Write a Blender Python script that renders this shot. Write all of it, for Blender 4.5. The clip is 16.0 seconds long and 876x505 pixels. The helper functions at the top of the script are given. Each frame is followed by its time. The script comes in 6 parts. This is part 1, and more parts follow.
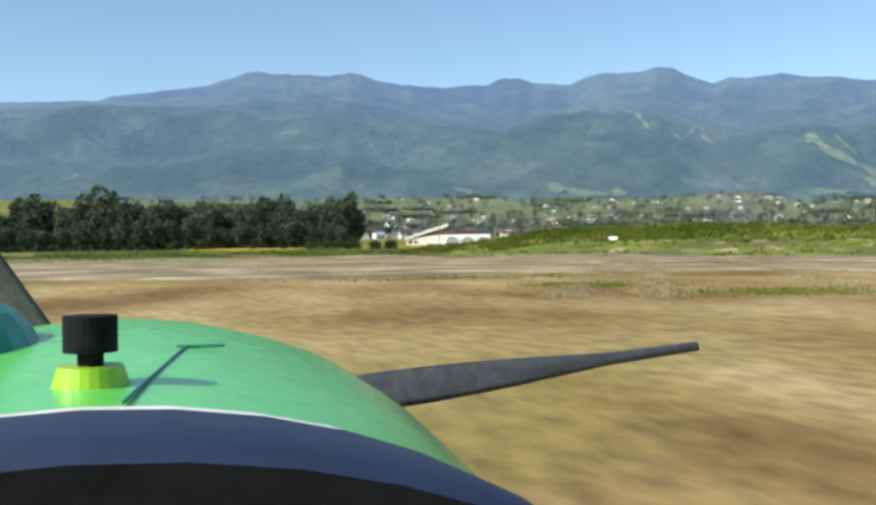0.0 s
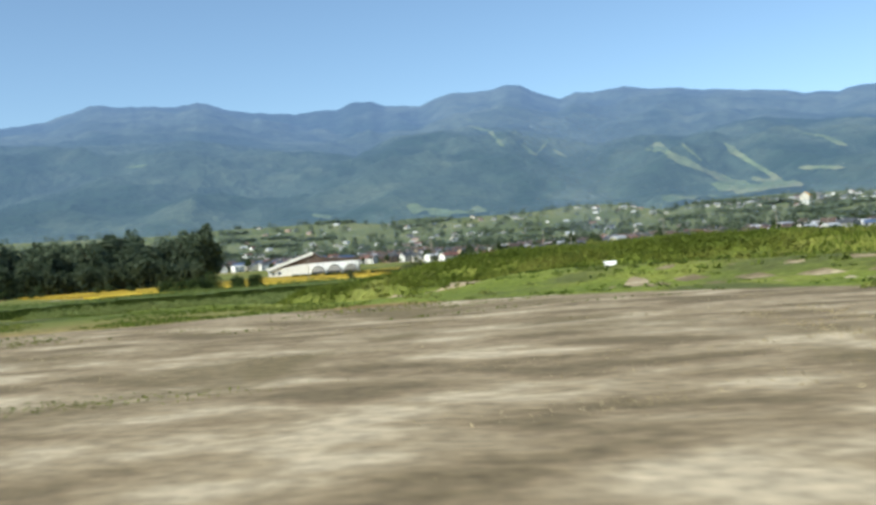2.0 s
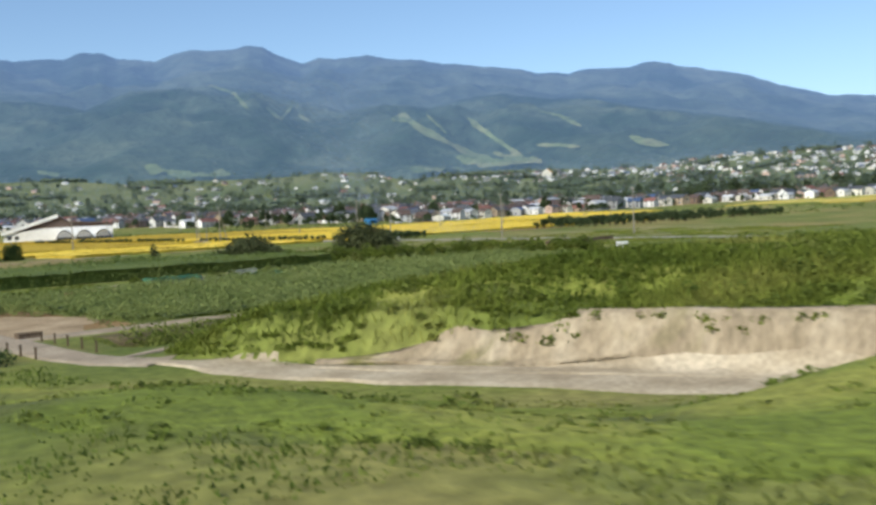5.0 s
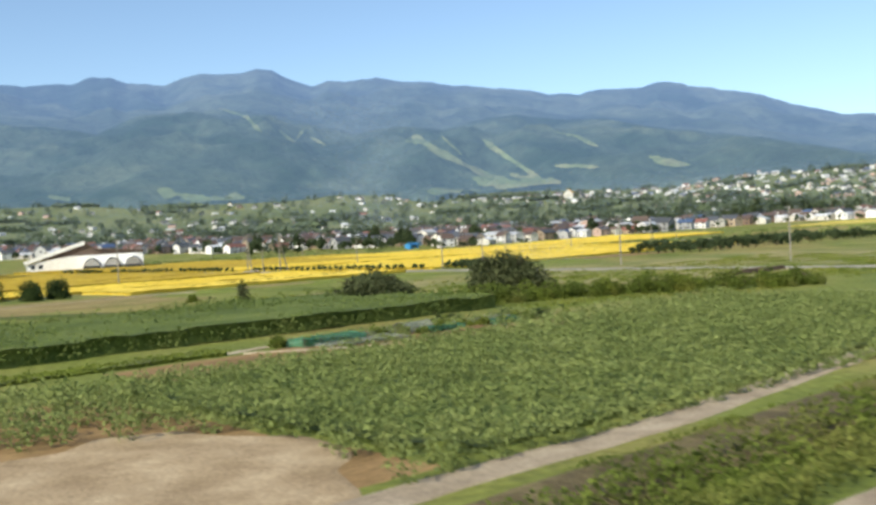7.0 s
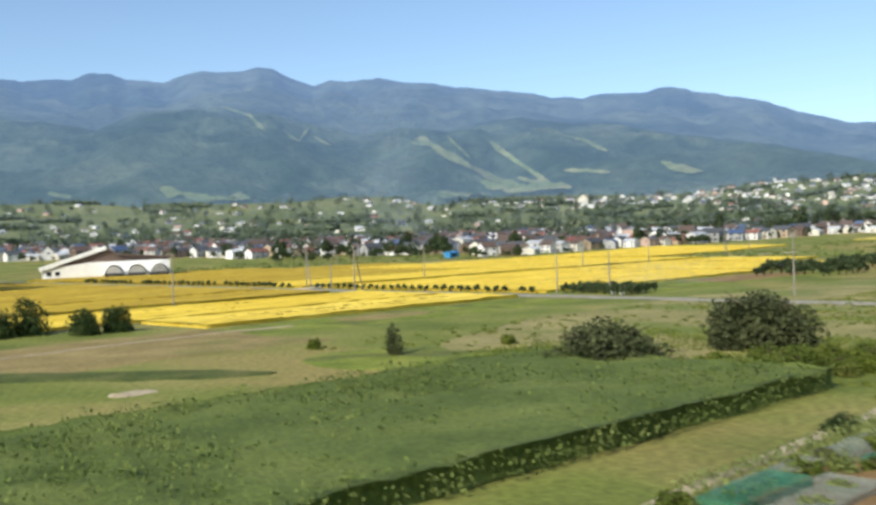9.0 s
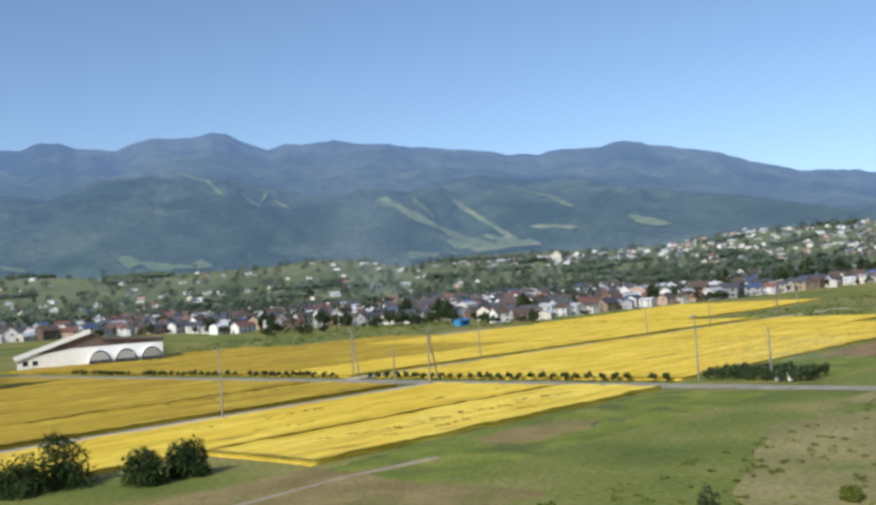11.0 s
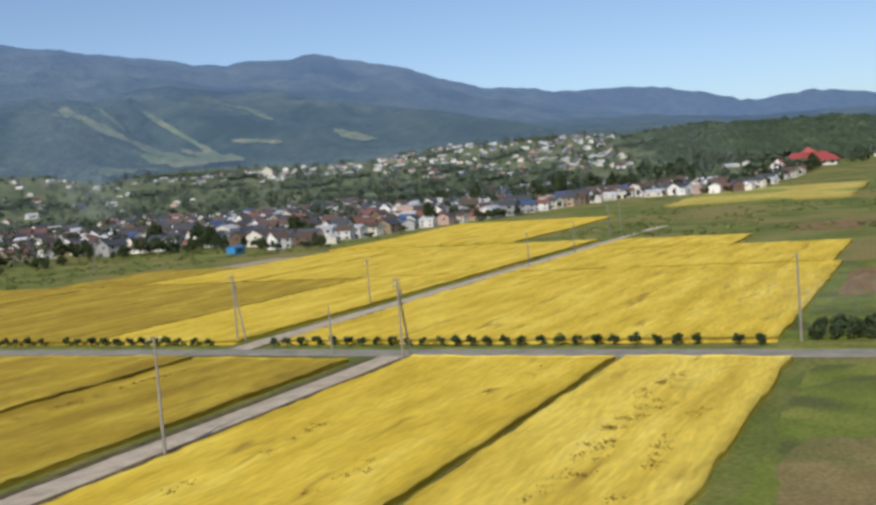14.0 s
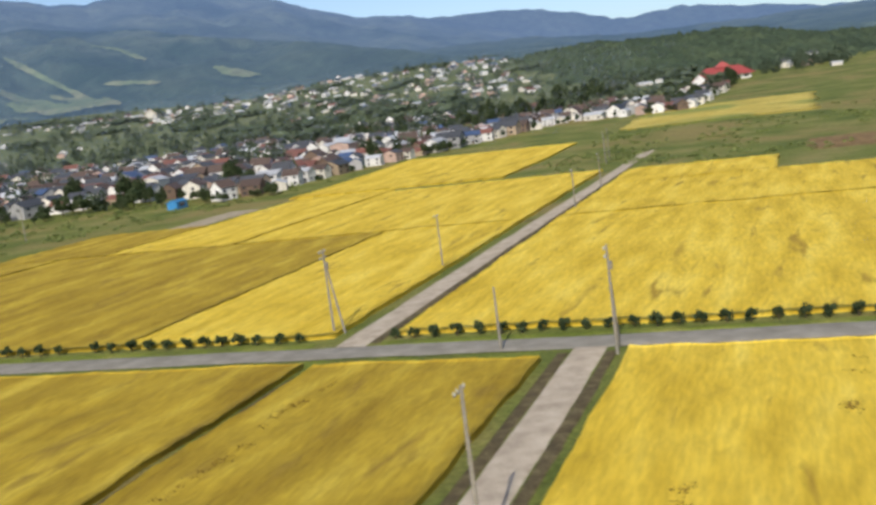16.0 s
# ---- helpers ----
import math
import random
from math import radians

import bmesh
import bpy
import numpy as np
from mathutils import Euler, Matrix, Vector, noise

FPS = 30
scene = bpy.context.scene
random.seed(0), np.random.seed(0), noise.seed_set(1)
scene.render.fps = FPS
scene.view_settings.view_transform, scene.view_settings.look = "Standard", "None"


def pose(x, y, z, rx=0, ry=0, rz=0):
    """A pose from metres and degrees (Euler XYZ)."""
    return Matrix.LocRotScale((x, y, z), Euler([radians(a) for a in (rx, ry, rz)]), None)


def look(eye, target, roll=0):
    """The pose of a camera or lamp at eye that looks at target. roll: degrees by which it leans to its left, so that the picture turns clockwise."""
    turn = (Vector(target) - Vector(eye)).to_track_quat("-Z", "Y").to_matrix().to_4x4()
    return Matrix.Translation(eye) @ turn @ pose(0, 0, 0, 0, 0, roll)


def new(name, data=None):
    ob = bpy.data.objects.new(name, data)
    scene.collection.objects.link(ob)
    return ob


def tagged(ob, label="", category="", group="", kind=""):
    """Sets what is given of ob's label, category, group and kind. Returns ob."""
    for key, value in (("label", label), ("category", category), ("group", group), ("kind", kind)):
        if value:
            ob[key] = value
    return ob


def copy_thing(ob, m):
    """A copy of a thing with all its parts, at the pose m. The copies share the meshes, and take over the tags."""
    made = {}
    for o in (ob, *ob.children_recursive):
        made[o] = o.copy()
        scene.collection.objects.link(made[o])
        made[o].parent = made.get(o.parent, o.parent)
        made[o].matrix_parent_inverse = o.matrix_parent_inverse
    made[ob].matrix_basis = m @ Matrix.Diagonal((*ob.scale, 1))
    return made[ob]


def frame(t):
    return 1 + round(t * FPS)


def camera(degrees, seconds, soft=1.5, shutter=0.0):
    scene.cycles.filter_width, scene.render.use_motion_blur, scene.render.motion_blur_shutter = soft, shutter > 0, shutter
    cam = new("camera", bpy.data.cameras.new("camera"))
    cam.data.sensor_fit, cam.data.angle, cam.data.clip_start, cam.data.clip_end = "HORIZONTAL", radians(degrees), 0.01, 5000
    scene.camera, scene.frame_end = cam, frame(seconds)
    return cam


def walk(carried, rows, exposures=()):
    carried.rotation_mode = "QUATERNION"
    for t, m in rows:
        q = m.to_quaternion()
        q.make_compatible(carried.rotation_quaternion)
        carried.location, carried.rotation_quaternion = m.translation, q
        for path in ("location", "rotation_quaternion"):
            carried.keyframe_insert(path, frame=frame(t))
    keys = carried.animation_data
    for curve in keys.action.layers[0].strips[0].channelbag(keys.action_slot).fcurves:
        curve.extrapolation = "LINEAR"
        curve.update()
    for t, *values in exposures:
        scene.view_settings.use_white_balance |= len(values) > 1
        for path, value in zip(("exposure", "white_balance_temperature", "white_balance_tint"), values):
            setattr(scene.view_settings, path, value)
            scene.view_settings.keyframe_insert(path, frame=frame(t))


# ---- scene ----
cam = camera(45.5, 16.0, soft=3.0, shutter=0.3)
PATH = [
    (0, pose(-78.517, -367.174, 3.623, 89.274, 0.604, -5.773)),
    (0.034, pose(-78.517, -367.174, 3.623, 89.274, 0.604, -5.773)),
    (0.5, pose(-78.224, -359.647, 3.910, 90.754, 2.060, -8.499)),
    (1, pose(-78.077, -352.116, 4.209, 90.898, 2.339, -9.486)),
    (1.5, pose(-78.122, -344.630, 4.384, 90.446, 3.994, -10.652)),
    (2, pose(-78.282, -337.233, 4.556, 90.268, 4.085, -13.469)),
    (2.5, pose(-78.464, -329.927, 4.852, 89.604, 3.712, -17.603)),
    (3, pose(-78.997, -322.570, 5.200, 88.514, 3.203, -21.326)),
    (5.5, pose(-85.745, -285.446, 7.677, 87.855, 2.287, -28.376)),
    (6, pose(-85.766, -275.135, 8.138, 89.449, 2.278, -28.180)),
    (6.5, pose(-86.198, -264.654, 8.398, 89.042, 3.436, -27.737)),
    (7, pose(-87.253, -253.936, 8.649, 88.875, 2.784, -27.690)),
    (7.5, pose(-87.967, -243.068, 9.336, 90.183, 1.504, -27.930)),
    (8, pose(-88.736, -231.872, 10.112, 89.277, 1.342, -28.150)),
    (8.5, pose(-89.426, -220.508, 10.988, 88.687, 2.785, -28.254)),
    (9, pose(-89.971, -209.010, 12.338, 88.977, 1.898, -27.993)),
    (11.5, pose(-92.459, -149.465, 17.632, 92.411, 5.232, -32.679)),
    (12, pose(-92.757, -137.478, 18.449, 91.175, 6.184, -37.398)),
    (12.5, pose(-92.901, -125.649, 19.137, 90.509, 5.675, -40.536)),
    (13, pose(-92.717, -113.985, 19.852, 88.797, 5.750, -43.328)),
    (13.5, pose(-92.275, -102.348, 20.736, 88.146, 4.641, -46.431)),
    (14, pose(-91.414, -90.768, 21.667, 86.210, 4.467, -47.907)),
    (14.5, pose(-90.325, -79.033, 22.548, 85.859, 5.491, -50.225)),
    (15, pose(-89.141, -67.202, 23.310, 83.174, 5.384, -51.507)),
    (15.5, pose(-87.742, -55.375, 24.384, 81.769, 6.500, -53.034)),
    (16, pose(-86.339, -43.684, 25.635, 81.740, 7.374, -54.974)),
]

walk(cam, PATH, exposures=[(0, 0.5, 6850, 0), (1.5, 0.47, 6700, -2), (3, 0.3, 6400, 2), (5.5, 0.23, 6550, 4), (7, 0.52, 6900, 3), (9, 0.45, 6800, 4), (11.5, 0.02, 6350, 8), (13.5, -0.19, 6550, 9), (16, 0.0, 6750, 10)])

# ---- world, sun ----
SUN_AZ, SUN_EL = -114.0, 37.0      # degrees clockwise from +y, and above the horizon
world = bpy.data.worlds.new("sky")
scene.world = world
world.use_nodes = True
wn = world.node_tree.nodes
sky = wn.new("ShaderNodeTexSky")
sky.sky_type = "NISHITA"
sky.sun_disc = False
sky.sun_elevation, sky.sun_rotation = radians(SUN_EL), radians(SUN_AZ)
sky.altitude, sky.air_density, sky.dust_density, sky.ozone_density = 400, 0.75, 1.5, 2.6
wn["Background"].inputs["Strength"].default_value = 0.145
world.node_tree.links.new(sky.outputs[0], wn["Background"].inputs[0])
sun = new("sun", bpy.data.lights.new("sun", "SUN"))
sun.data.energy, sun.data.angle, sun.data.color = 3.7, radians(0.6), (1.0, 0.94, 0.84)
_s = Vector((math.sin(radians(SUN_AZ)) * math.cos(radians(SUN_EL)), math.cos(radians(SUN_AZ)) * math.cos(radians(SUN_EL)), math.sin(radians(SUN_EL))))
sun.matrix_world = look(_s * 400, (0, 0, 0))

# ---- arithmetic helpers ----
TURN = radians(16.5)
CU, SU = math.cos(TURN), math.sin(TURN)


def xy(u, v):
    """From the field grid (u inland, v along the farm road) to the world."""
    return u * CU - v * SU, u * SU + v * CU


def lattice(i, j, seed):
    n = (i.astype(np.int64) * 374761393 + j.astype(np.int64) * 668265263 + seed * 982451653) & 0x7FFFFFFF
    n = ((n ^ (n >> 13)) * 1274126177) & 0x7FFFFFFF
    return ((n ^ (n >> 16)) & 0xFFFF) / 65535.0


def vnoise(x, y, seed=0):
    x, y = np.asarray(x, float), np.asarray(y, float)
    i, j = np.floor(x), np.floor(y)
    a, b = x - i, y - j
    a, b = a * a * (3 - 2 * a), b * b * (3 - 2 * b)
    p = lattice(i, j, seed) * (1 - a) + lattice(i + 1, j, seed) * a
    q = lattice(i, j + 1, seed) * (1 - a) + lattice(i + 1, j + 1, seed) * a
    return (p * (1 - b) + q * b) * 2 - 1


def fbm(x, y, octaves=4, seed=0):
    out, amp = 0, 1.0
    for k in range(octaves):
        out = out + amp * vnoise(np.asarray(x) * 2 ** k, np.asarray(y) * 2 ** k, seed + 17 * k)
        amp *= 0.5
    return out


def smooth(a, b, x):
    t = np.clip((np.asarray(x, float) - a) / (b - a), 0, 1)
    return t * t * (3 - 2 * t)


def valley(x, y):
    """The valley floor, which climbs gently from the rice fields to the foot of the mountains."""
    r = np.hypot(x, y)
    inland = smooth(-30, 120, y * 0.6 + x * 0.8)
    a = np.degrees(np.arctan2(x + 85, y + 200))
    fan = np.interp(r, [700, 1000, 1300, 1500, 1800, 5000], [0, 6, 14, 20, 22, 22]) * (1 - smooth(57, 64, a)) * smooth(-40, -15, a)
    shoulder = 10 * smooth(1250, 1550, r) * np.interp(a, [-30, -10, 22, 32, 42, 46, 54, 60], [0, 1, 1, 0, 0, 1, 1, 0])
    return np.interp(r, [280, 380, 475, 800, 1400, 2000, 2600, 5000], [0, 2, 4, 11, 35, 72, 120, 150]) * inland + fan + shoulder


def bank(x, y):
    """The raised airstrip and the brushy levee beside it."""
    u, v = x * CU + y * SU, -x * SU + y * CU
    wob = 1.5 * vnoise(x / 9, y / 9, 3)
    s = (x + 75) * 0.803 + (y + 242) * 0.596
    reach = 13 * (1 - smooth(-78, -68, x))
    strip = 1 - smooth(-280 + reach + wob, -262 + 0.8 * reach + wob, y)
    levee = smooth(3.0 + 0.3 * wob, 5.2 + 0.5 * wob, s) * (1 - smooth(-214 + 0.5 * wob, -206.8 + 0.3 * wob, v))
    notch = np.exp(-(s / 3.2) ** 2) * smooth(-296, -280, y) * (1 - smooth(-240, -232, y))
    berm = np.exp(-((s + 9.0 + wob) / 4.0) ** 2) * (1 - smooth(-276, -270, y)) * smooth(-340, -315, y)
    ditch = np.exp(-((v + 200.4) / 1.9) ** 2) * smooth(-137, -134, u) * (1 - smooth(-80, -66, u))
    return np.maximum(strip * 2.35 * (1 - 0.9 * notch), levee * (2.1 + 0.4 * vnoise(x / 12, y / 12, 5) + 2.1 * (1 - smooth(-252, -235, y)) * smooth(4.5, 13.0, s))) + 0.95 * berm - 0.7 * ditch


def height(x, y):
    x, y = np.asarray(x, float), np.asarray(y, float)
    near = 0.06 * fbm(x / 6, y / 6, 3, 2) * (1 - smooth(300, 500, np.hypot(x, y)))
    far = 2.5 * fbm(x / 160, y / 160, 3, 9) * smooth(450, 1100, np.hypot(x, y))
    return bank(x, y) + valley(x, y) + near + far


def mesh_of(name, verts, faces, material=None, smooth_shade=True):
    me = bpy.data.meshes.new(name)
    verts, faces = np.asarray(verts, np.float32), np.asarray(faces, np.int32)
    n = faces.shape[1]
    me.vertices.add(len(verts))
    me.vertices.foreach_set("co", verts.ravel())
    me.loops.add(faces.size)
    me.loops.foreach_set("vertex_index", faces.ravel())
    me.polygons.add(len(faces))
    me.polygons.foreach_set("loop_start", np.arange(0, faces.size, n, dtype=np.int32))
    me.polygons.foreach_set("use_smooth", np.full(len(faces), smooth_shade))
    me.update(calc_edges=True)
    if material:
        me.materials.append(material)
    return me


def grid_faces(n, m):
    k = np.arange((n - 1) * (m - 1))
    i, j = k // (m - 1), k % (m - 1)
    a = i * m + j
    return np.stack([a, a + m, a + m + 1, a + 1], 1)


def part(name, bm, material, parent, label=""):
    """Links a bmesh as one mesh object under a thing or a part."""
    me = bpy.data.meshes.new(name)
    bm.to_mesh(me)
    bm.free()
    me.materials.append(material)
    return part_of(name, me, parent, label)


def part_of(name, me, parent, label=""):
    ob = new(name, me)
    ob.parent = parent
    if label:
        tagged(ob, label)
    return ob


def add_box(bm, cx, cy, cz, sx, sy, sz, bevel=0.0, turn=0.0):
    m = Matrix.Translation((cx, cy, cz)) @ Matrix.Rotation(turn, 4, "Z") @ Matrix.Diagonal((sx, sy, sz, 1))
    vs = bmesh.ops.create_cube(bm, size=1, matrix=m)["verts"]
    if bevel:
        es = list({e for v in vs for e in v.link_edges})
        bmesh.ops.bevel(bm, geom=es, offset=bevel, segments=2, affect="EDGES")


def add_tube(bm, a, b, ra, rb, n=8):
    a, b = Vector(a), Vector(b)
    q = (b - a).to_track_quat("Z", "Y").to_matrix().to_4x4()
    bmesh.ops.create_cone(bm, cap_ends=True, segments=n, radius1=ra, radius2=rb, depth=(b - a).length,
                          matrix=Matrix.Translation((a + b) / 2) @ q)


# ---- materials ----
def material(name, stops, scale=1.0, rough=0.85, fine=12.0, bump=0.3, bump_dist=0.05, metal=0.0, object_random=0.0, stretch=(1, 1, 1), turn=0.0, island=0.0, detail=5, spread=0.22, glow=None, thin=0.0, fine_depth=0.75, patch=None):
    """stops: colours mixed by a coarse noise; fine grain and bump come from a second one."""
    ma = bpy.data.materials.new(name)
    ma.use_nodes = True
    nt = ma.node_tree
    n, l = nt.nodes, nt.links
    b = n["Principled BSDF"]
    tc = n.new("ShaderNodeTexCoord")
    mp = n.new("ShaderNodeMapping")
    mp.inputs["Scale"].default_value = stretch
    spin = n.new("ShaderNodeMapping")
    spin.inputs["Rotation"].default_value = (0, 0, turn)
    l.new(tc.outputs["Object"], spin.inputs[0])
    l.new(spin.outputs[0], mp.inputs[0])
    n1 = n.new("ShaderNodeTexNoise")
    n1.inputs["Scale"].default_value, n1.inputs["Detail"].default_value = scale, detail
    n2 = n.new("ShaderNodeTexNoise")
    n2.inputs["Scale"].default_value, n2.inputs["Detail"].default_value = fine, 4
    for q in (n1, n2):
        l.new(mp.outputs[0], q.inputs["Vector"])
    ramp = n.new("ShaderNodeValToRGB")
    el = ramp.color_ramp.elements
    while len(el) < len(stops):
        el.new(0.5)
    for i, c in enumerate(stops):
        el[i].position = 0.5 + (i / max(1, len(stops) - 1) - 0.5) * spread * 1.6
        el[i].color = (*c, 1)
    l.new(n1.outputs["Fac"], ramp.inputs[0])
    mix = n.new("ShaderNodeMix")
    mix.data_type, mix.blend_type = "RGBA", "MULTIPLY"
    mix.inputs[0].default_value = fine_depth
    l.new(ramp.outputs[0], mix.inputs[6])
    r2 = n.new("ShaderNodeValToRGB")
    r2.color_ramp.elements[0].position, r2.color_ramp.elements[0].color = 0.3, (0.55, 0.55, 0.55, 1)
    r2.color_ramp.elements[1].position, r2.color_ramp.elements[1].color = 0.7, (1.3, 1.3, 1.3, 1)
    l.new(n2.outputs["Fac"], r2.inputs[0])
    l.new(r2.outputs[0], mix.inputs[7])
    out = mix.outputs[2]
    if patch:
        # a third, broad layer: (scale, colour, share)
        n3 = n.new("ShaderNodeTexNoise")
        n3.inputs["Scale"].default_value, n3.inputs["Detail"].default_value, n3.inputs["Distortion"].default_value = patch[0], 4, 0.6
        l.new((mp if len(patch) > 3 else spin).outputs[0], n3.inputs["Vector"])
        r3 = n.new("ShaderNodeValToRGB")
        r3.color_ramp.elements[0].position, r3.color_ramp.elements[0].color = 0.62 - 0.25 * patch[2], (0, 0, 0, 1)
        r3.color_ramp.elements[1].position, r3.color_ramp.elements[1].color = 0.74 - 0.25 * patch[2], (1, 1, 1, 1)
        l.new(n3.outputs["Fac"], r3.inputs[0])
        m3 = n.new("ShaderNodeMix")
        m3.data_type = "RGBA"
        l.new(r3.outputs[0], m3.inputs[0])
        l.new(out, m3.inputs[6])
        m4 = n.new("ShaderNodeMix")
        m4.data_type, m4.blend_type = "RGBA", "MULTIPLY"
        m4.inputs[0].default_value = fine_depth
        m4.inputs[6].default_value = (*patch[1], 1)
        l.new(r2.outputs[0], m4.inputs[7])
        l.new(m4.outputs[2], m3.inputs[7])
        out = m3.outputs[2]
    if object_random or island:
        hsv = n.new("ShaderNodeHueSaturation")
        info = n.new("ShaderNodeNewGeometry" if island else "ShaderNodeObjectInfo")
        mr = n.new("ShaderNodeMapRange")
        k = island or object_random
        mr.inputs["To Min"].default_value, mr.inputs["To Max"].default_value = 1 - k, 1 + k
        l.new(info.outputs["Random Per Island" if island else "Random"], mr.inputs[0])
        l.new(mr.outputs[0], hsv.inputs["Value"])
        l.new(out, hsv.inputs["Color"])
        out = hsv.outputs[0]
    l.new(out, b.inputs["Base Color"])
    b.inputs["Roughness"].default_value, b.inputs["Metallic"].default_value = rough, metal
    if rough > 0.7:
        b.inputs["Specular IOR Level"].default_value = 0.15
    if bump:
        bp = n.new("ShaderNodeBump")
        bp.inputs["Strength"].default_value, bp.inputs["Distance"].default_value = bump, bump_dist
        l.new(n2.outputs["Fac"], bp.inputs["Height"])
        l.new(bp.outputs[0], b.inputs["Normal"])
    if thin:
        tr = n.new("ShaderNodeBsdfTranslucent")
        ms = n.new("ShaderNodeMixShader")
        ms.inputs[0].default_value = thin
        l.new(out, tr.inputs["Color"])
        l.new(b.outputs[0], ms.inputs[1])
        l.new(tr.outputs[0], ms.inputs[2])
        l.new(ms.outputs[0], n["Material Output"].inputs["Surface"])
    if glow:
        # haze painted as blue emission on the far slopes, stronger with distance from the valley's middle
        haze_dist = n.new("ShaderNodeVectorMath")
        haze_dist.operation = "LENGTH"
        l.new(tc.outputs["Object"], haze_dist.inputs[0])
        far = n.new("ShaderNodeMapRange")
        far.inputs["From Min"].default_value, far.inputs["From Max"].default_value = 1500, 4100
        l.new(haze_dist.outputs["Value"], far.inputs[0])
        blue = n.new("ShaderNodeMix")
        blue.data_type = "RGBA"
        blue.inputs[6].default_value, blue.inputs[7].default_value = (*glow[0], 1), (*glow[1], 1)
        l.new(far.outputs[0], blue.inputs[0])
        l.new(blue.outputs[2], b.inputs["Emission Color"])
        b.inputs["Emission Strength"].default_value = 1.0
    return ma


# near and far emission colours that paint haze onto the mountain materials
HAZE_GLOW = ((0.058, 0.098, 0.150), (0.100, 0.166, 0.325))
M = {}
M["meadow"] = material("meadow_grass", [(0.105, 0.135, 0.028), (0.165, 0.19, 0.042), (0.26, 0.235, 0.08)], 0.05, fine=1.6, bump=0.6, bump_dist=0.2, patch=(0.022, (0.26, 0.215, 0.075), 0.42))
M["lush"] = material("lush_grass", [(0.125, 0.16, 0.026), (0.175, 0.215, 0.036), (0.255, 0.262, 0.058)], 0.16, fine=2.6, bump=0.7, bump_dist=0.25, patch=(0.11, (0.115, 0.13, 0.038), 0.42))
M["dry"] = material("dry_mown_grass", [(0.18, 0.115, 0.042), (0.27, 0.18, 0.072), (0.34, 0.24, 0.105), (0.43, 0.32, 0.165)], 0.34, fine=4.5, bump=0.3, bump_dist=0.05, stretch=(1.0, 0.4, 1.0), turn=radians(-12), spread=0.2, patch=(0.07, (0.25, 0.205, 0.06), 0.34))
M["worn"] = material("worn_bare_strip", [(0.18, 0.138, 0.08), (0.275, 0.21, 0.128), (0.36, 0.285, 0.183), (0.52, 0.43, 0.30)], 0.55, fine=4.5, bump=0.3, bump_dist=0.05, stretch=(0.6, 0.9, 1.0), turn=radians(25), spread=0.18, patch=(0.13, (0.20, 0.155, 0.085), 0.36))
M["yard"] = material("trodden_earth", [(0.27, 0.195, 0.115), (0.35, 0.26, 0.16), (0.44, 0.34, 0.22)], 0.4, fine=5, bump=0.5, bump_dist=0.06, fine_depth=0.6)
M["dark_grass"] = material("dark_bank_grass", [(0.055, 0.075, 0.018), (0.085, 0.105, 0.028), (0.13, 0.13, 0.045)], 0.25, fine=3, bump=0.8, bump_dist=0.2)
M["sand"] = material("pale_sand", [(0.32, 0.26, 0.178), (0.41, 0.34, 0.24), (0.50, 0.425, 0.315)], 0.35, fine=4, bump=0.5, bump_dist=0.1, fine_depth=0.5)
M["sand_face"] = material("eroded_sand_bank", [(0.24, 0.19, 0.125), (0.33, 0.265, 0.18), (0.42, 0.35, 0.25)], 0.5, fine=3, bump=0.8, bump_dist=0.15, stretch=(1, 1, 0.3), fine_depth=0.6, patch=(0.22, (0.19, 0.17, 0.075), 0.34))
M["soil"] = material("brown_field_soil", [(0.185, 0.115, 0.05), (0.245, 0.155, 0.07), (0.30, 0.20, 0.095)], 0.3, fine=5, bump=0.5, bump_dist=0.06, stretch=(0.3, 1, 1), turn=-TURN)
M["dirt"] = material("dirt_track", [(0.27, 0.215, 0.155), (0.34, 0.275, 0.20), (0.41, 0.34, 0.25)], 0.5, fine=7, bump=0.4, bump_dist=0.04, fine_depth=0.6)
M["pale_straw"] = material("bleached_straw", [(0.36, 0.29, 0.165), (0.45, 0.37, 0.22), (0.55, 0.46, 0.30)], 0.8, fine=6, bump=0, island=0.25, thin=0.3)
# grass colour greyed towards blue, with distance haze mixed in
M["upland"] = material("upland_grass", [(0.10, 0.13, 0.06), (0.135, 0.16, 0.075), (0.185, 0.20, 0.10)], 0.01, fine=0.2, bump=0.4, bump_dist=0.5)
M["hay"] = material("dry_hay_meadow", [(0.19, 0.18, 0.065), (0.25, 0.225, 0.09), (0.32, 0.275, 0.125)], 0.09, fine=1.8, bump=0.5, bump_dist=0.12, patch=(0.05, (0.15, 0.18, 0.042), 0.42))
M["stubble"] = material("dry_stubble", [(0.20, 0.155, 0.06), (0.25, 0.195, 0.08), (0.31, 0.24, 0.105)], 0.15, fine=3, bump=0.5, bump_dist=0.06, patch=(0.06, (0.15, 0.17, 0.045), 0.4))
M["gravel"] = material("gravel_track", [(0.40, 0.33, 0.25), (0.50, 0.42, 0.32), (0.58, 0.50, 0.39)], 0.5, fine=9, bump=0.3, bump_dist=0.03, fine_depth=0.5)
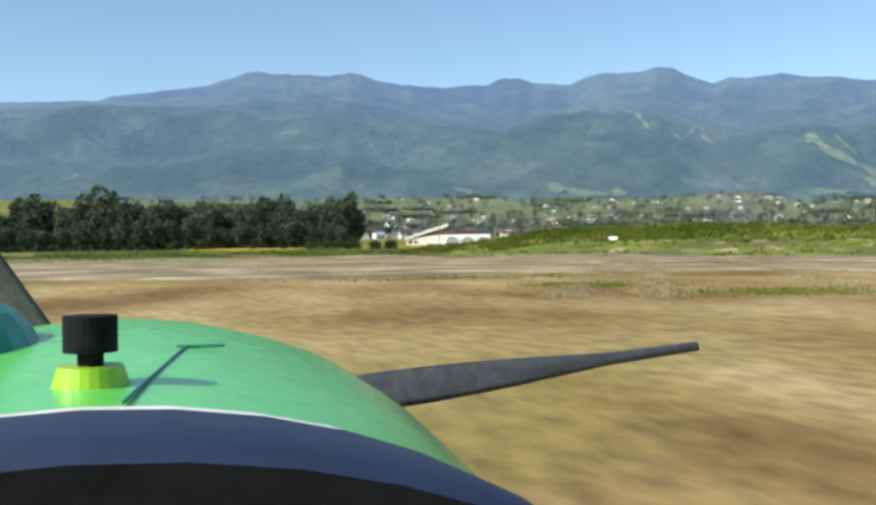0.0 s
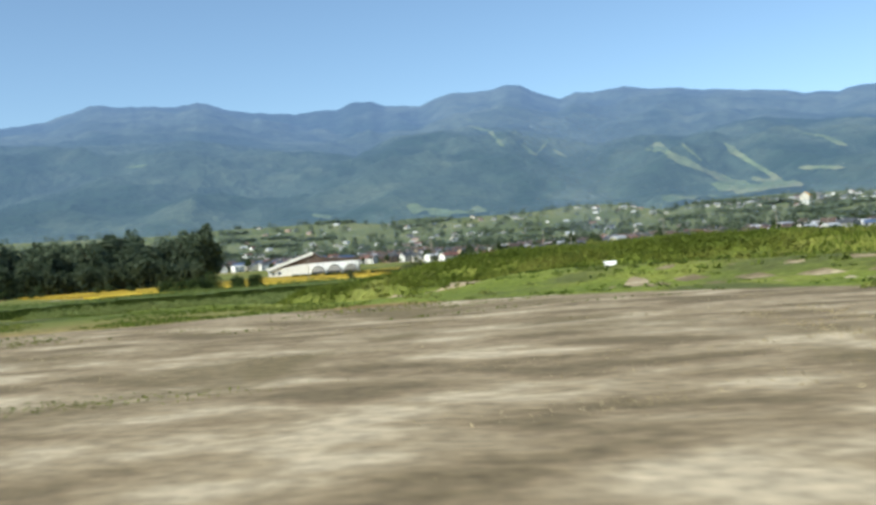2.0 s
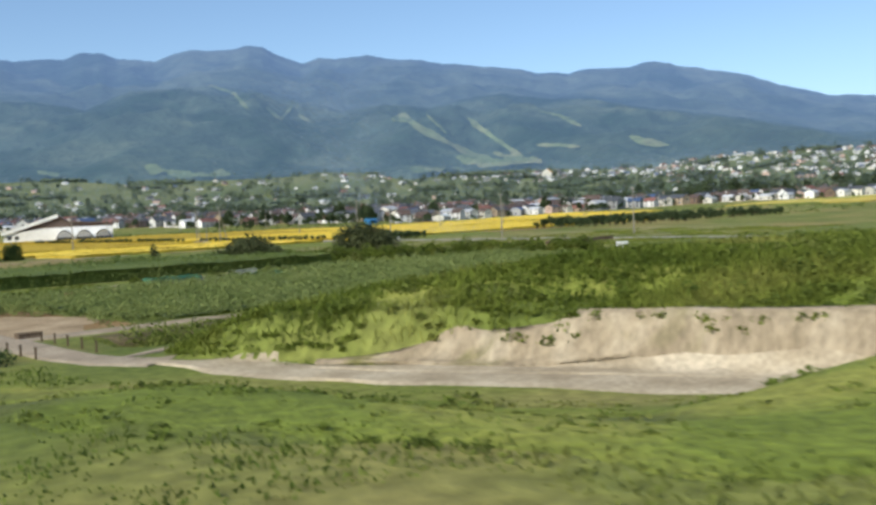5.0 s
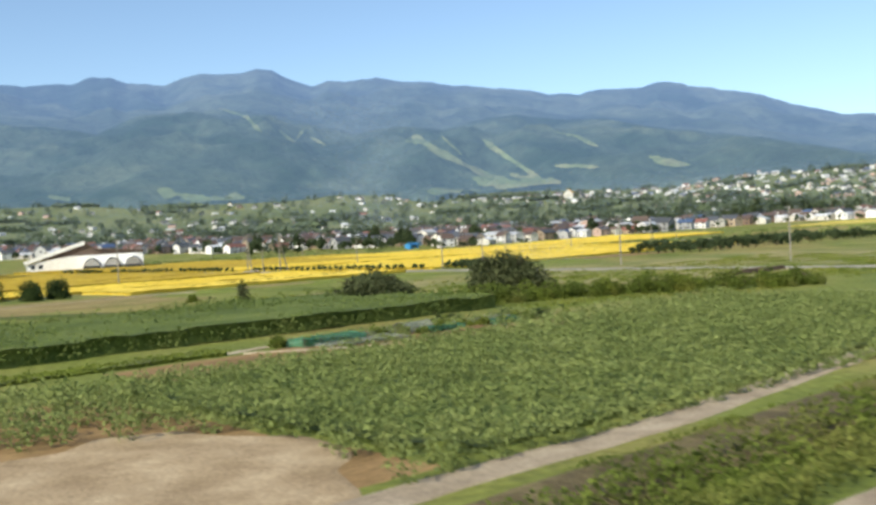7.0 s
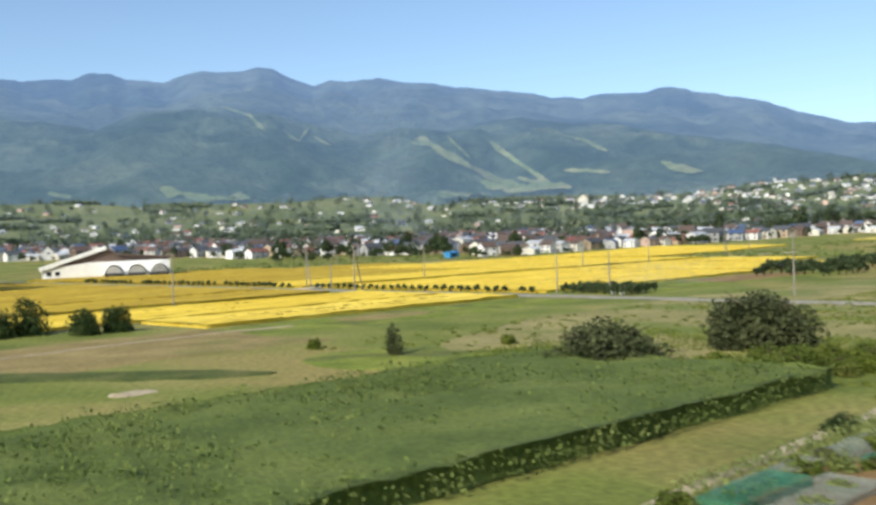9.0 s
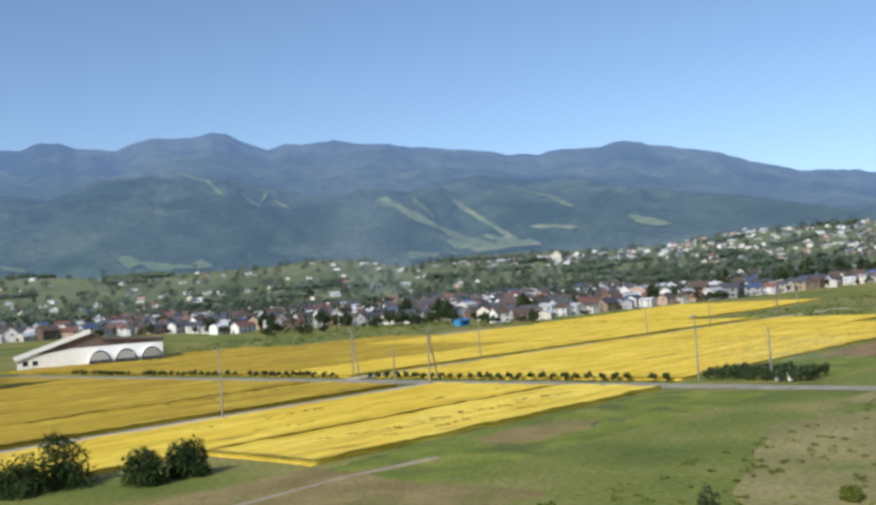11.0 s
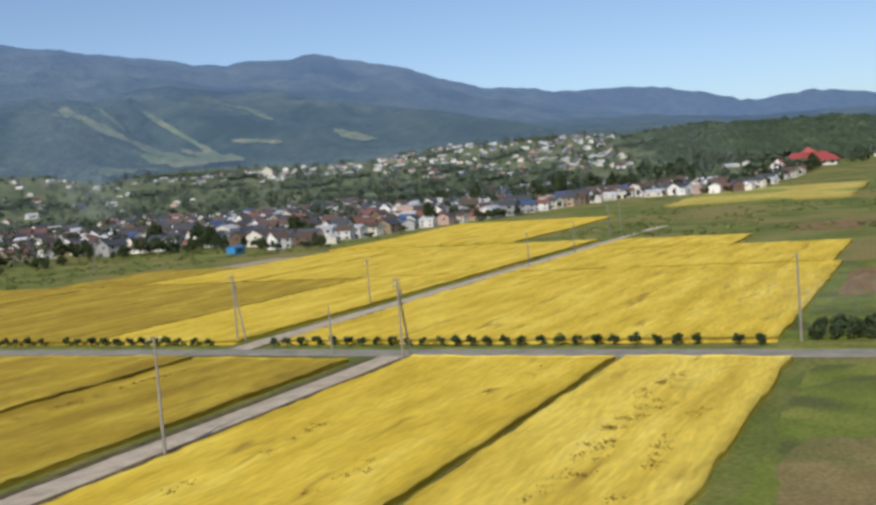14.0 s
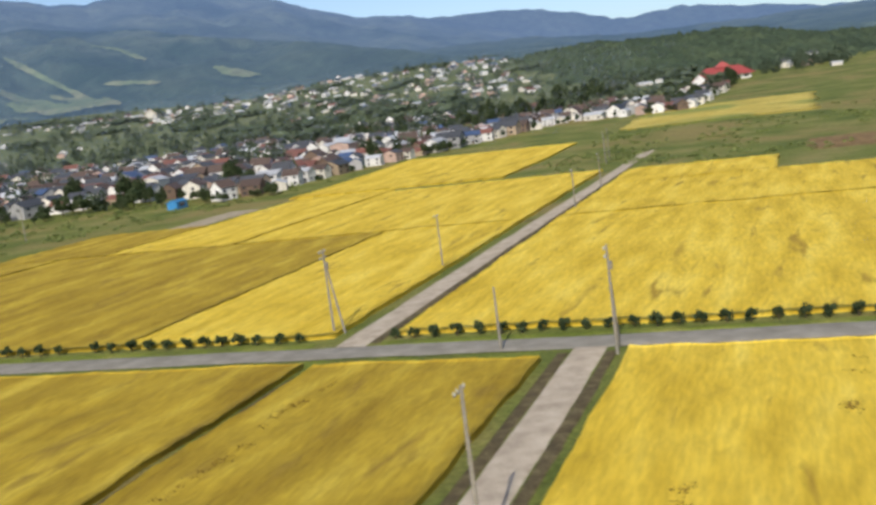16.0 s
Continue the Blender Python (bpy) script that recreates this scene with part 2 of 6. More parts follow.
M["asphalt"] = material("worn_asphalt", [(0.24, 0.222, 0.185), (0.29, 0.268, 0.225), (0.345, 0.32, 0.27)], 0.4, fine=10, bump=0.15, bump_dist=0.02, fine_depth=0.4)
M["ditch"] = material("dark_ditch_grass", [(0.085, 0.068, 0.036), (0.125, 0.098, 0.05), (0.185, 0.15, 0.075)], 0.6, fine=6, bump=0.8, bump_dist=0.1)
M["rice"] = material("ripe_rice", [(0.58, 0.40, 0.036), (0.69, 0.485, 0.05), (0.76, 0.55, 0.066), (0.83, 0.63, 0.10)], 0.30, fine=2.6, bump=0.45, bump_dist=0.18, stretch=(0.16, 1, 1), turn=-TURN, spread=0.22, fine_depth=0.4, patch=(0.38, (0.38, 0.25, 0.035), 0.07, True))
M["rice_light"] = material("bright_ripe_rice", [(0.60, 0.42, 0.05), (0.72, 0.52, 0.07), (0.79, 0.59, 0.09), (0.85, 0.66, 0.13)], 0.30, fine=2.6, bump=0.4, bump_dist=0.18, stretch=(0.16, 1, 1), turn=-TURN, spread=0.22, fine_depth=0.4, patch=(0.38, (0.42, 0.28, 0.04), 0.05, True))
# darker gold copy of the rice colours for the left and far plots
M["rice_deep"] = material("deep_gold_rice", [(0.31, 0.205, 0.02), (0.39, 0.268, 0.027), (0.465, 0.328, 0.034), (0.57, 0.42, 0.055)], 0.24, fine=2.6, bump=0.45, bump_dist=0.18, stretch=(0.2, 1, 1), turn=-TURN, spread=0.22, fine_depth=0.45, patch=(0.30, (0.30, 0.20, 0.03), 0.16, True))
M["rice_pale"] = material("pale_cut_rice", [(0.46, 0.36, 0.075), (0.57, 0.45, 0.10), (0.64, 0.52, 0.14)], 0.1, fine=1.4, bump=0.3, bump_dist=0.15, patch=(0.02, (0.27, 0.30, 0.07), 0.4))
M["crop"] = material("soy_crop", [(0.075, 0.105, 0.026), (0.105, 0.138, 0.034), (0.14, 0.17, 0.046)], 0.15, fine=3, bump=0.8, bump_dist=0.2)
M["leaf"] = material("field_leaves", [(0.185, 0.23, 0.075), (0.235, 0.28, 0.092), (0.30, 0.34, 0.12)], 0.2, fine=4, bump=0, island=0.15, thin=0.4)
M["leaf_deep"] = material("deep_field_leaves", [(0.12, 0.165, 0.045), (0.16, 0.205, 0.058), (0.215, 0.255, 0.08)], 0.2, fine=4, bump=0, island=0.15, thin=0.4)
M["brush"] = material("brush_leaves", [(0.115, 0.155, 0.025), (0.172, 0.21, 0.036), (0.27, 0.275, 0.068)], 0.12, fine=3, bump=0, island=0.3, thin=0.4)
M["tree"] = material("tree_leaves", [(0.03, 0.052, 0.018), (0.05, 0.078, 0.025), (0.08, 0.11, 0.035)], 0.3, fine=3, bump=0, island=0.3, thin=0.3)
M["willow"] = material("grey_green_leaves", [(0.06, 0.072, 0.032), (0.09, 0.105, 0.045), (0.13, 0.145, 0.065)], 0.3, fine=3, bump=0, island=0.3, thin=0.3)
# leaf colour paled towards blue-grey, painting haze onto the far trees
M["far_leaf"] = material("haze_paled_leaves", [(0.075, 0.105, 0.066), (0.095, 0.125, 0.078), (0.12, 0.15, 0.095)], 0.05, fine=1, bump=0, island=0.3, thin=0.3)
M["town_leaf"] = material("town_tree_leaves", [(0.062, 0.092, 0.042), (0.085, 0.115, 0.052), (0.115, 0.145, 0.068)], 0.2, fine=2, bump=0, island=0.3, thin=0.3)
M["weeds"] = material("weed_leaves", [(0.10, 0.14, 0.025), (0.145, 0.185, 0.036), (0.21, 0.22, 0.06)], 0.15, fine=3, bump=0, island=0.3, thin=0.4)
M["straw"] = material("dry_straw", [(0.22, 0.175, 0.07), (0.31, 0.245, 0.115), (0.42, 0.34, 0.19)], 0.3, fine=5, bump=0, island=0.3, thin=0.3)
M["bark"] = material("bark", [(0.06, 0.045, 0.03), (0.10, 0.075, 0.05)], 2, fine=14, bump=0.8, bump_dist=0.04)
M["forest"] = material("mountain_forest", [(0.022, 0.034, 0.028), (0.040, 0.054, 0.040), (0.062, 0.076, 0.055)], 0.005, fine=0.03, bump=0.8, bump_dist=12, glow=HAZE_GLOW, patch=(0.0022, (0.014, 0.026, 0.018), 0.5))
M["foothill"] = material("foothill_forest", [(0.018, 0.029, 0.022), (0.032, 0.047, 0.033), (0.056, 0.070, 0.046)], 0.006, fine=0.04, bump=1.0, bump_dist=12, glow=HAZE_GLOW, patch=(0.0035, (0.010, 0.022, 0.012), 0.5))
M["far_forest"] = material("far_ridge_forest", [(0.02, 0.032, 0.03), (0.035, 0.048, 0.04)], 0.004, fine=0.03, bump=1.0, bump_dist=12, glow=HAZE_GLOW)
# woodland green lightened to put the haze of distance into its colour
M["hill_wood"] = material("hill_forest", [(0.07, 0.098, 0.058), (0.09, 0.12, 0.068), (0.12, 0.15, 0.085)], 0.02, fine=0.12, bump=1.0, bump_dist=5)
M["slope"] = material("ski_slope_grass", [(0.07, 0.095, 0.045), (0.10, 0.122, 0.056), (0.155, 0.15, 0.08)], 0.010, fine=0.06, bump=0.4, bump_dist=1, glow=HAZE_GLOW)
# hill green lightened too, haze included in the base colour
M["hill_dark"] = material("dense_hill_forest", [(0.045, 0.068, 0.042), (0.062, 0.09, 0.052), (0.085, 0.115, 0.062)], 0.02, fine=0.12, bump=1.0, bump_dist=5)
M["concrete"] = material("pole_concrete", [(0.23, 0.21, 0.175), (0.32, 0.295, 0.25)], 0.8, fine=14, bump=0.1, rough=0.8)
M["steel"] = material("dark_steel", [(0.16, 0.16, 0.16), (0.22, 0.22, 0.22)], 2, fine=20, bump=0, rough=0.5, metal=0.7)
M["porcelain"] = material("porcelain", [(0.5, 0.5, 0.48), (0.6, 0.6, 0.57)], 2, fine=20, bump=0, rough=0.3)
M["cable"] = material("black_cable", [(0.03, 0.03, 0.03), (0.05, 0.05, 0.05)], 2, fine=20, bump=0, rough=0.6)
M["timber"] = material("weathered_timber", [(0.10, 0.07, 0.045), (0.17, 0.125, 0.085)], 2, fine=16, bump=0.5, bump_dist=0.02)
M["white_paint"] = material("white_painted_sheet", [(0.76, 0.76, 0.74), (0.84, 0.84, 0.83)], 0.6, fine=7, bump=0.05, rough=0.55)
M["black"] = material("bay_shade_dark", [(0.02, 0.022, 0.025), (0.04, 0.042, 0.045)], 1, fine=8, bump=0, rough=0.7)
M["glass"] = material("window_glass", [(0.02, 0.025, 0.03), (0.05, 0.06, 0.07)], 1, fine=5, bump=0, rough=0.08)
M["net"] = material("green_net", [(0.03, 0.15, 0.09), (0.06, 0.24, 0.15)], 0.8, fine=20, bump=0.3, bump_dist=0.01)
M["net_pale"] = material("pale_bird_net", [(0.22, 0.25, 0.20), (0.32, 0.34, 0.28)], 0.9, fine=14, bump=0.3, bump_dist=0.02)
M["blue_sheet"] = material("blue_sheet", [(0.03, 0.20, 0.45), (0.05, 0.28, 0.58)], 1, fine=8, bump=0.1, rough=0.6)
for k, a in (("net", 0.5), ("net_pale", 0.55)):
    M[k].node_tree.nodes["Principled BSDF"].inputs["Alpha"].default_value = a
WALLS = [material("wall_" + n, [c, tuple(min(1, k * 1.15) for k in c)], 0.5, fine=5, bump=0.08, object_random=0.2) for n, c in
         (("white", (0.66, 0.65, 0.63)), ("cream", (0.60, 0.57, 0.50)), ("grey", (0.34, 0.34, 0.34)), ("tan", (0.36, 0.28, 0.20)), ("brown", (0.17, 0.12, 0.09)), ("pink", (0.50, 0.36, 0.30)))]
ROOFS = [material("roof_" + n, [tuple(k * 0.85 for k in c), tuple(min(1, k * 1.1) for k in c)], 0.8, fine=6, bump=0.2, bump_dist=0.05, rough=r, object_random=0.18) for n, c, r in
         (("slate", (0.07, 0.075, 0.085), 0.55), ("rust", (0.20, 0.085, 0.065), 0.6), ("silver", (0.55, 0.57, 0.60), 0.4), ("umber", (0.11, 0.075, 0.06), 0.6), ("blue", (0.06, 0.10, 0.20), 0.5), ("red", (0.40, 0.075, 0.07), 0.6))]

# ---- the ground: one sheet to the horizon ----
def stretch_axis(a, b, step, end_lo, end_hi):
    mid = list(np.arange(a, b + 0.01, step))
    out, s, x = [], step, b
    while x < end_hi:
        s *= 1.1 if s < 4.5 else (1.0 if abs(x) < 400 else 1.16)
        x += s
        out.append(min(x, end_hi))
    lo, s, x = [], step, a
    while x > end_lo:
        s *= 1.1 if s < 4.5 else (1.0 if abs(x) < 400 else 1.16)
        x -= s
        lo.append(max(x, end_lo))
    return np.array(lo[::-1] + mid + out)


gx, gy = stretch_axis(-88, -42, 0.5, -4900, 4900), stretch_axis(-288, -200, 0.5, -4900, 4900)
X, Y = np.meshgrid(gx, gy, indexing="ij")
ground = new("ground", mesh_of("ground", np.stack([X, Y, height(X, Y)], -1).reshape(-1, 3), grid_faces(len(gx), len(gy)), M["meadow"]))
tagged(ground, "grassy valley floor with patches of dry and green meadow", "ground", kind="structure")


def sheet(name, u0, u1, v0, v1, mat, label, lift=0.04, step=2.0, wobble=0.8, seed=1, category="field", kind="structure", bumps=0.0, world_axes=False, skirt=0.0, blob=False):
    """A patch of other ground cover draped over the land, with uneven edges. skirt: its thickness, for standing crops."""
    n, m = max(3, int((u1 - u0) / step) + 1), max(3, int((v1 - v0) / step) + 1)
    a, b = np.meshgrid(np.linspace(0, 1, n), np.linspace(0, 1, m), indexing="ij")
    U, V = u0 + a * (u1 - u0), v0 + b * (v1 - v0)
    edge_u, edge_v = np.abs(a - 0.5) * 2, np.abs(b - 0.5) * 2
    if blob:
        p, q = a * 2 - 1, b * 2 - 1
        k = 1 + 0.16 * vnoise(p * 2.2, q * 2.2, seed + 9)
        U = (u0 + u1) / 2 + (u1 - u0) / 2 * k * p * np.sqrt(1 - q * q / 2)
        V = (v0 + v1) / 2 + (v1 - v0) / 2 * k * q * np.sqrt(1 - p * p / 2)
    U = U + wobble * vnoise(V / 5, U / 40, seed) * edge_u ** 6
    V = V + wobble * vnoise(U / 5, V / 40, seed + 3) * edge_v ** 6
    x, y = (U, V) if world_axes else xy(U, V)
    z = height(x, y) + lift
    if not skirt:
        z = np.where((edge_u > 0.999) | (edge_v > 0.999), z - lift - 0.12, z)
    if bumps:
        z = z + bumps * fbm(x / 1.7, y / 1.7, 3, seed + 5)
    vs = np.stack([x, y, z], -1).reshape(-1, 3)
    fs = grid_faces(n, m)
    if skirt:
        idx = np.arange(n * m).reshape(n, m)
        ring = np.concatenate([idx[:, 0], idx[-1, 1:], idx[-2::-1, -1], idx[0, -2:0:-1]])
        low = vs[ring].copy()
        low[:, 2] -= skirt
        k = len(vs)
        r = np.arange(len(ring))
        s = (r + 1) % len(ring)
        fs = np.concatenate([fs, np.stack([ring[r], ring[s], k + s, k + r], 1)])
        vs = np.concatenate([vs, low])
    return tagged(new(name, mesh_of(name, vs, fs, mat)), label, category, kind=kind)


def ribbon(name, pts, width, mat, label, lift=0.05, wobble=0.15, step=1.5, world_axes=True, category="road", camber=0.0, thick=0.2, taper=False):
    """A road or track along a line of points."""
    P = [Vector((*(p if world_axes else xy(*p)), 0)) for p in pts]
    line = []
    for p, q in zip(P, P[1:]):
        k = max(1, int((q - p).length / step))
        line += [p.lerp(q, i / k) for i in range(k)]
    line.append(P[-1])
    vs = []
    cols = 9
    for i, p in enumerate(line):
        d = (line[min(i + 1, len(line) - 1)] - line[max(i - 1, 0)]).normalized()
        side = Vector((-d.y, d.x, 0))
        for c in range(cols):
            s = (c / (cols - 1) - 0.5) * width * (min(1.0, 0.1 + 0.16 * i * step, 0.1 + 0.16 * (len(line) - 1 - i) * step) if taper else 1)
            if c in (0, cols - 1):
                s += wobble * float(vnoise(i * step / 3.0, c * 7.0, 4))
            q = p + side * s
            vs.append((q.x, q.y, float(height(q.x, q.y)) + lift + camber * (1 - (2 * s / width) ** 2) - (thick if c in (0, cols - 1) else 0)))
    return tagged(new(name, mesh_of(name, vs, grid_faces(len(line), cols), mat)), label, category, kind="structure")


# roads of the farm grid
ribbon("road", [(5.5, -220), (5.5, -60), (5.5, 30), (5.5, 140), (5.5, 420)], 5.0, M["asphalt"], "straight grey asphalt farm road between the rice fields", 0.16, 0.06, 3.0, False, camber=0.05, thick=0.1)
ribbon("track", [(-120, 3.2), (-40, 3.2), (3.1, 3.2)], 3.9, M["gravel"], "pale gravel track joining the asphalt road", 0.12, 0.15, 2.0, False)
ribbon("track", [(7.9, 31.3), (60, 31.2), (140, 30.5), (262, 30.0)], 4.2, M["gravel"], "pale gravel track leading inland between ripe fields", 0.12, 0.15, 2.0, False)
for v, u0, u1 in ((0.8, -120, 1.5), (5.6, -120, 1.5), (28.8, 9.5, 240)):
    ribbon("verge", [(u0, v), ((u0 + u1) / 2, v), (u1, v)], 1.4, M["ditch"], "dark grassy ditch along the gravel track", 0.07, 0.4, 1.5, False, category="verge")
ribbon("verge", [(9.3, -180), (9.3, 0), (9.3, 28)], 2.2, M["lush"], "green grass verge beside the asphalt road", 0.07, 0.3, 2, False, category="verge")
ribbon("verge", [(1.4, 8), (1.0, 60), (1.0, 200)], 3.0, M["lush"], "green grass verge beside the asphalt road", 0.07, 0.5, 2, False, category="verge")
ribbon("verge", [(9.6, 36), (9.6, 120), (9.6, 200)], 2.6, M["lush"], "green grass verge beside the asphalt road", 0.07, 0.3, 2, False, category="verge")


def rice(u0, u1, v0, v1, seed, kind_of="rice"):
    return tagged(sheet("rice_field", u0, u1, v0, v1, M[kind_of], "golden field of ripe rice with lodged streaks", 0.55, 1.3, 0.25, seed, bumps=0.10, skirt=0.55), kind="stuff")


rice(-112, 0.0, 33.0, 190, 11, "rice_deep")
rice(-112, -0.8, 7.4, 31.4, 12, "rice_deep")
rice(-112, 1.2, -26.8, -0.9, 13)
rice(-66, 1.4, -46.0, -27.8, 14, "rice_light")
rice(12.5, 103.8, -43.2, 27.2, 15)
rice(105.2, 158, -41.3, 27.0, 16)
rice(158.6, 194, -12.4, 26.8, 17)
rice(12.5, 103.5, 35.0, 64, 18)
rice(12.5, 103.5, 64.6, 146, 18, "rice_deep")
rice(104.6, 200, 35.2, 100, 19)
rice(104.6, 206, 101, 134, 20)
rice(104.6, 150, 134.8, 168, 23, "rice_deep")
rice(212, 330, 68, 141, 21)
rice(13, 104, 147, 200, 22, "rice_deep")
ribbon("verge", [(-112, 32.2), (-50, 32.2), (-4, 32.2)], 0.7, M["ditch"], "narrow dark field bund between rice plots", 0.10, 0.2, 1.5, False, category="verge")
ribbon("verge", [(-112, -27.3), (-50, -27.3), (1, -27.3)], 0.7, M["ditch"], "narrow dark field bund between rice plots", 0.10, 0.2, 1.5, False, category="verge")
ribbon("verge", [(104.5, -40), (104.5, 0), (104.5, 140)], 1.2, M["ditch"], "narrow dark field bund between rice plots", 0.10, 0.2, 1.5, False, category="verge")
# other crops and covers round the fields
sheet("grass_strip", -120, 2, -66, -46.5, M["lush"], "green grass strip beside the rice field", 0.05, 2.5, 1.5, 31)
sheet("grass_strip", 12, 110, -66, -40, M["lush"], "green grass strip beside the rice field", 0.05, 2.5, 1.5, 38)
sheet("grass_strip", -20, 40, 141, 148, M["lush"], "green grass strip beside the rice field", 0.04, 2.5, 1.0, 32)
sheet("stubble_field", -116, -66, -78, -46.5, M["stubble"], "dry olive-brown stubble field", 0.12, 2.0, 2.0, 33)
ribbon("track", [(-112, -62), (-92, -57), (-72, -55), (-58, -56)], 1.0, M["dirt"], "narrow pale farm path", 0.16, 0.3, 1.5, False)
sheet("soil_patch", 52, 96, -62, -44, M["soil"], "bare brown tilled soil patch", 0.06, 2.0, 1.5, 34)
sheet("soil_patch", 152, 192, 138, 152, M["sand"], "pale dirt headland beside the rice", 0.06, 2.0, 1.0, 34)
sheet("soil_patch", -124, -76, -160.5, -150.0, M["soil"], "bare brown tilled soil strip", 0.05, 1.5, 1.2, 35)
sheet("soil_patch", 200, 245, -45, -18, M["soil"], "bare brown tilled soil patch", 0.06, 3, 2.0, 36)
sheet("soil_patch", -50, -29, -60, -49.5, M["stubble"], "worn brown patch in the grass", 0.09, 1.0, 0.8, 39, blob=True)
sheet("crop_strip", -150, -112, -149.8, -146.6, M["lush"], "low yellow-green vegetable rows", 0.22, 0.8, 0.5, 37, bumps=0.10, skirt=0.3)
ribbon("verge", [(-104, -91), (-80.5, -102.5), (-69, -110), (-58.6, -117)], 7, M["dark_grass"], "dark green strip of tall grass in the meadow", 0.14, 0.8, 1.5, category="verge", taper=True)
sheet("crop_strip", -86, -66, -107, -87, M["lush"], "bright yellow-green hay strip in the meadow", 0.10, 1.5, 1.0, 48, blob=True)
sheet("dry_meadow", -66, 90, -142, -72, M["hay"], "dry tan meadow grass beyond the bean field", 0.06, 2.5, 4.0, 50, blob=True)
sheet("sand_heap", -106, -101.5, -97, -94.5, M["sand"], "small pale sand heap in the meadow", 0.15, 0.5, 0.5, 51, bumps=0.12, blob=True)
# airstrip, levee and dirt tracks
sheet("airstrip", -150, 30, -620, -286, M["dry"], "dry mown grass airstrip with pale worn streaks", 0.07, 2.0, 6.0, 41, world_axes=True)
sheet("worn_strip", -140, 20, -334, -287, M["worn"], "pale bare worn end of the grass airstrip", 0.11, 2.0, 5.0, 46, world_axes=True)
ribbon("track", [(-40, -186.5), (-72, -189.2), (-98, -191.3), (-119, -193.2), (-132, -193.0), (-139, -193.2), (-156, -193.5)], 2.5, M["dirt"], "pale dirt track along the edge of the crop", 0.07, 0.3, 1.5, False)
ribbon("verge", [(-60, -194.5), (-98, -197.0), (-119, -197.2), (-135, -197.2)], 4.4, M["ditch"], "brownish rough grass beside the dirt track", 0.05, 0.6, 1.5, False, category="verge")
ribbon("levee_top", [(-61.5, -239.5), (-46, -260), (-30, -282)], 14, M["lush"], "bright green grass on top of the levee", 0.10, 1.0, 1.0, category="bank")
ribbon("levee_top", [(-50, -231), (-30, -257), (-15, -277)], 13, M["lush"], "bright green grass on top of the levee", 0.10, 1.0, 1.0, category="bank")
ribbon("sand_apron", [(-68.0, -248.6), (-66.7, -250.2), (-65.0, -252.0), (-60.9, -256.8), (-56.4, -261.6), (-47.4, -273.0)], 2.8, M["sand"], "spilled sand at the foot of the levee", 0.13, 0.4, 0.6, category="bank", taper=True)
ribbon("sand_face", [(-67.2, -247.8), (-65.7, -249.4), (-64.0, -251.2), (-59.8, -256.0), (-55.3, -260.8), (-46.3, -272.2)], 1.7, M["sand_face"], "bare sandy face of the levee above the track", 0.26, 0.7, 0.5, category="bank", taper=True)
ribbon("track", [(-80, -220), (-78.7, -226), (-77.6, -231), (-76.4, -236), (-75.2, -239), (-73.0, -241.3)], 3.3, M["dirt"], "pale dirt track over the ditch crossing", 0.07, 0.3, 1.0)
ribbon("track", [(-73.6, -240.4), (-71.3, -244.2), (-68.9, -249.4), (-65.5, -254.6), (-61.2, -259.3), (-50, -273), (-40, -288)], 4.4, M["sand"], "pale sandy track cut into the bank", 0.09, 0.7, 1.0, taper=True)
ribbon("track", [(-75.2, -238.6), (-72.5, -236.6), (-69.5, -235.0), (-63, -232.8), (-56.5, -230.8)], 1.8, M["dirt"], "pale dirt footpath along the foot of the levee", 0.08, 0.35, 0.8, taper=True)
sheet("sand_yard", -87, -71, -225.5, -204.5, M["yard"], "bare trodden turning place beside the track", 0.06, 0.8, 0.6, 43, world_axes=True, blob=True)
ribbon("strip_edge", [(-90, -243.5), (-79, -258.4), (-60, -284), (-40, -311), (-20, -338)], 17, M["lush"], "olive green grass sloping down from the airstrip", 0.13, 1.8, 1.0, category="bank")
sheet("bank_grass", -118, -83, -279, -238, M["dark_grass"], "dark green rough grass below the airstrip", 0.04, 1.0, 2.0, 44, world_axes=True, blob=True)

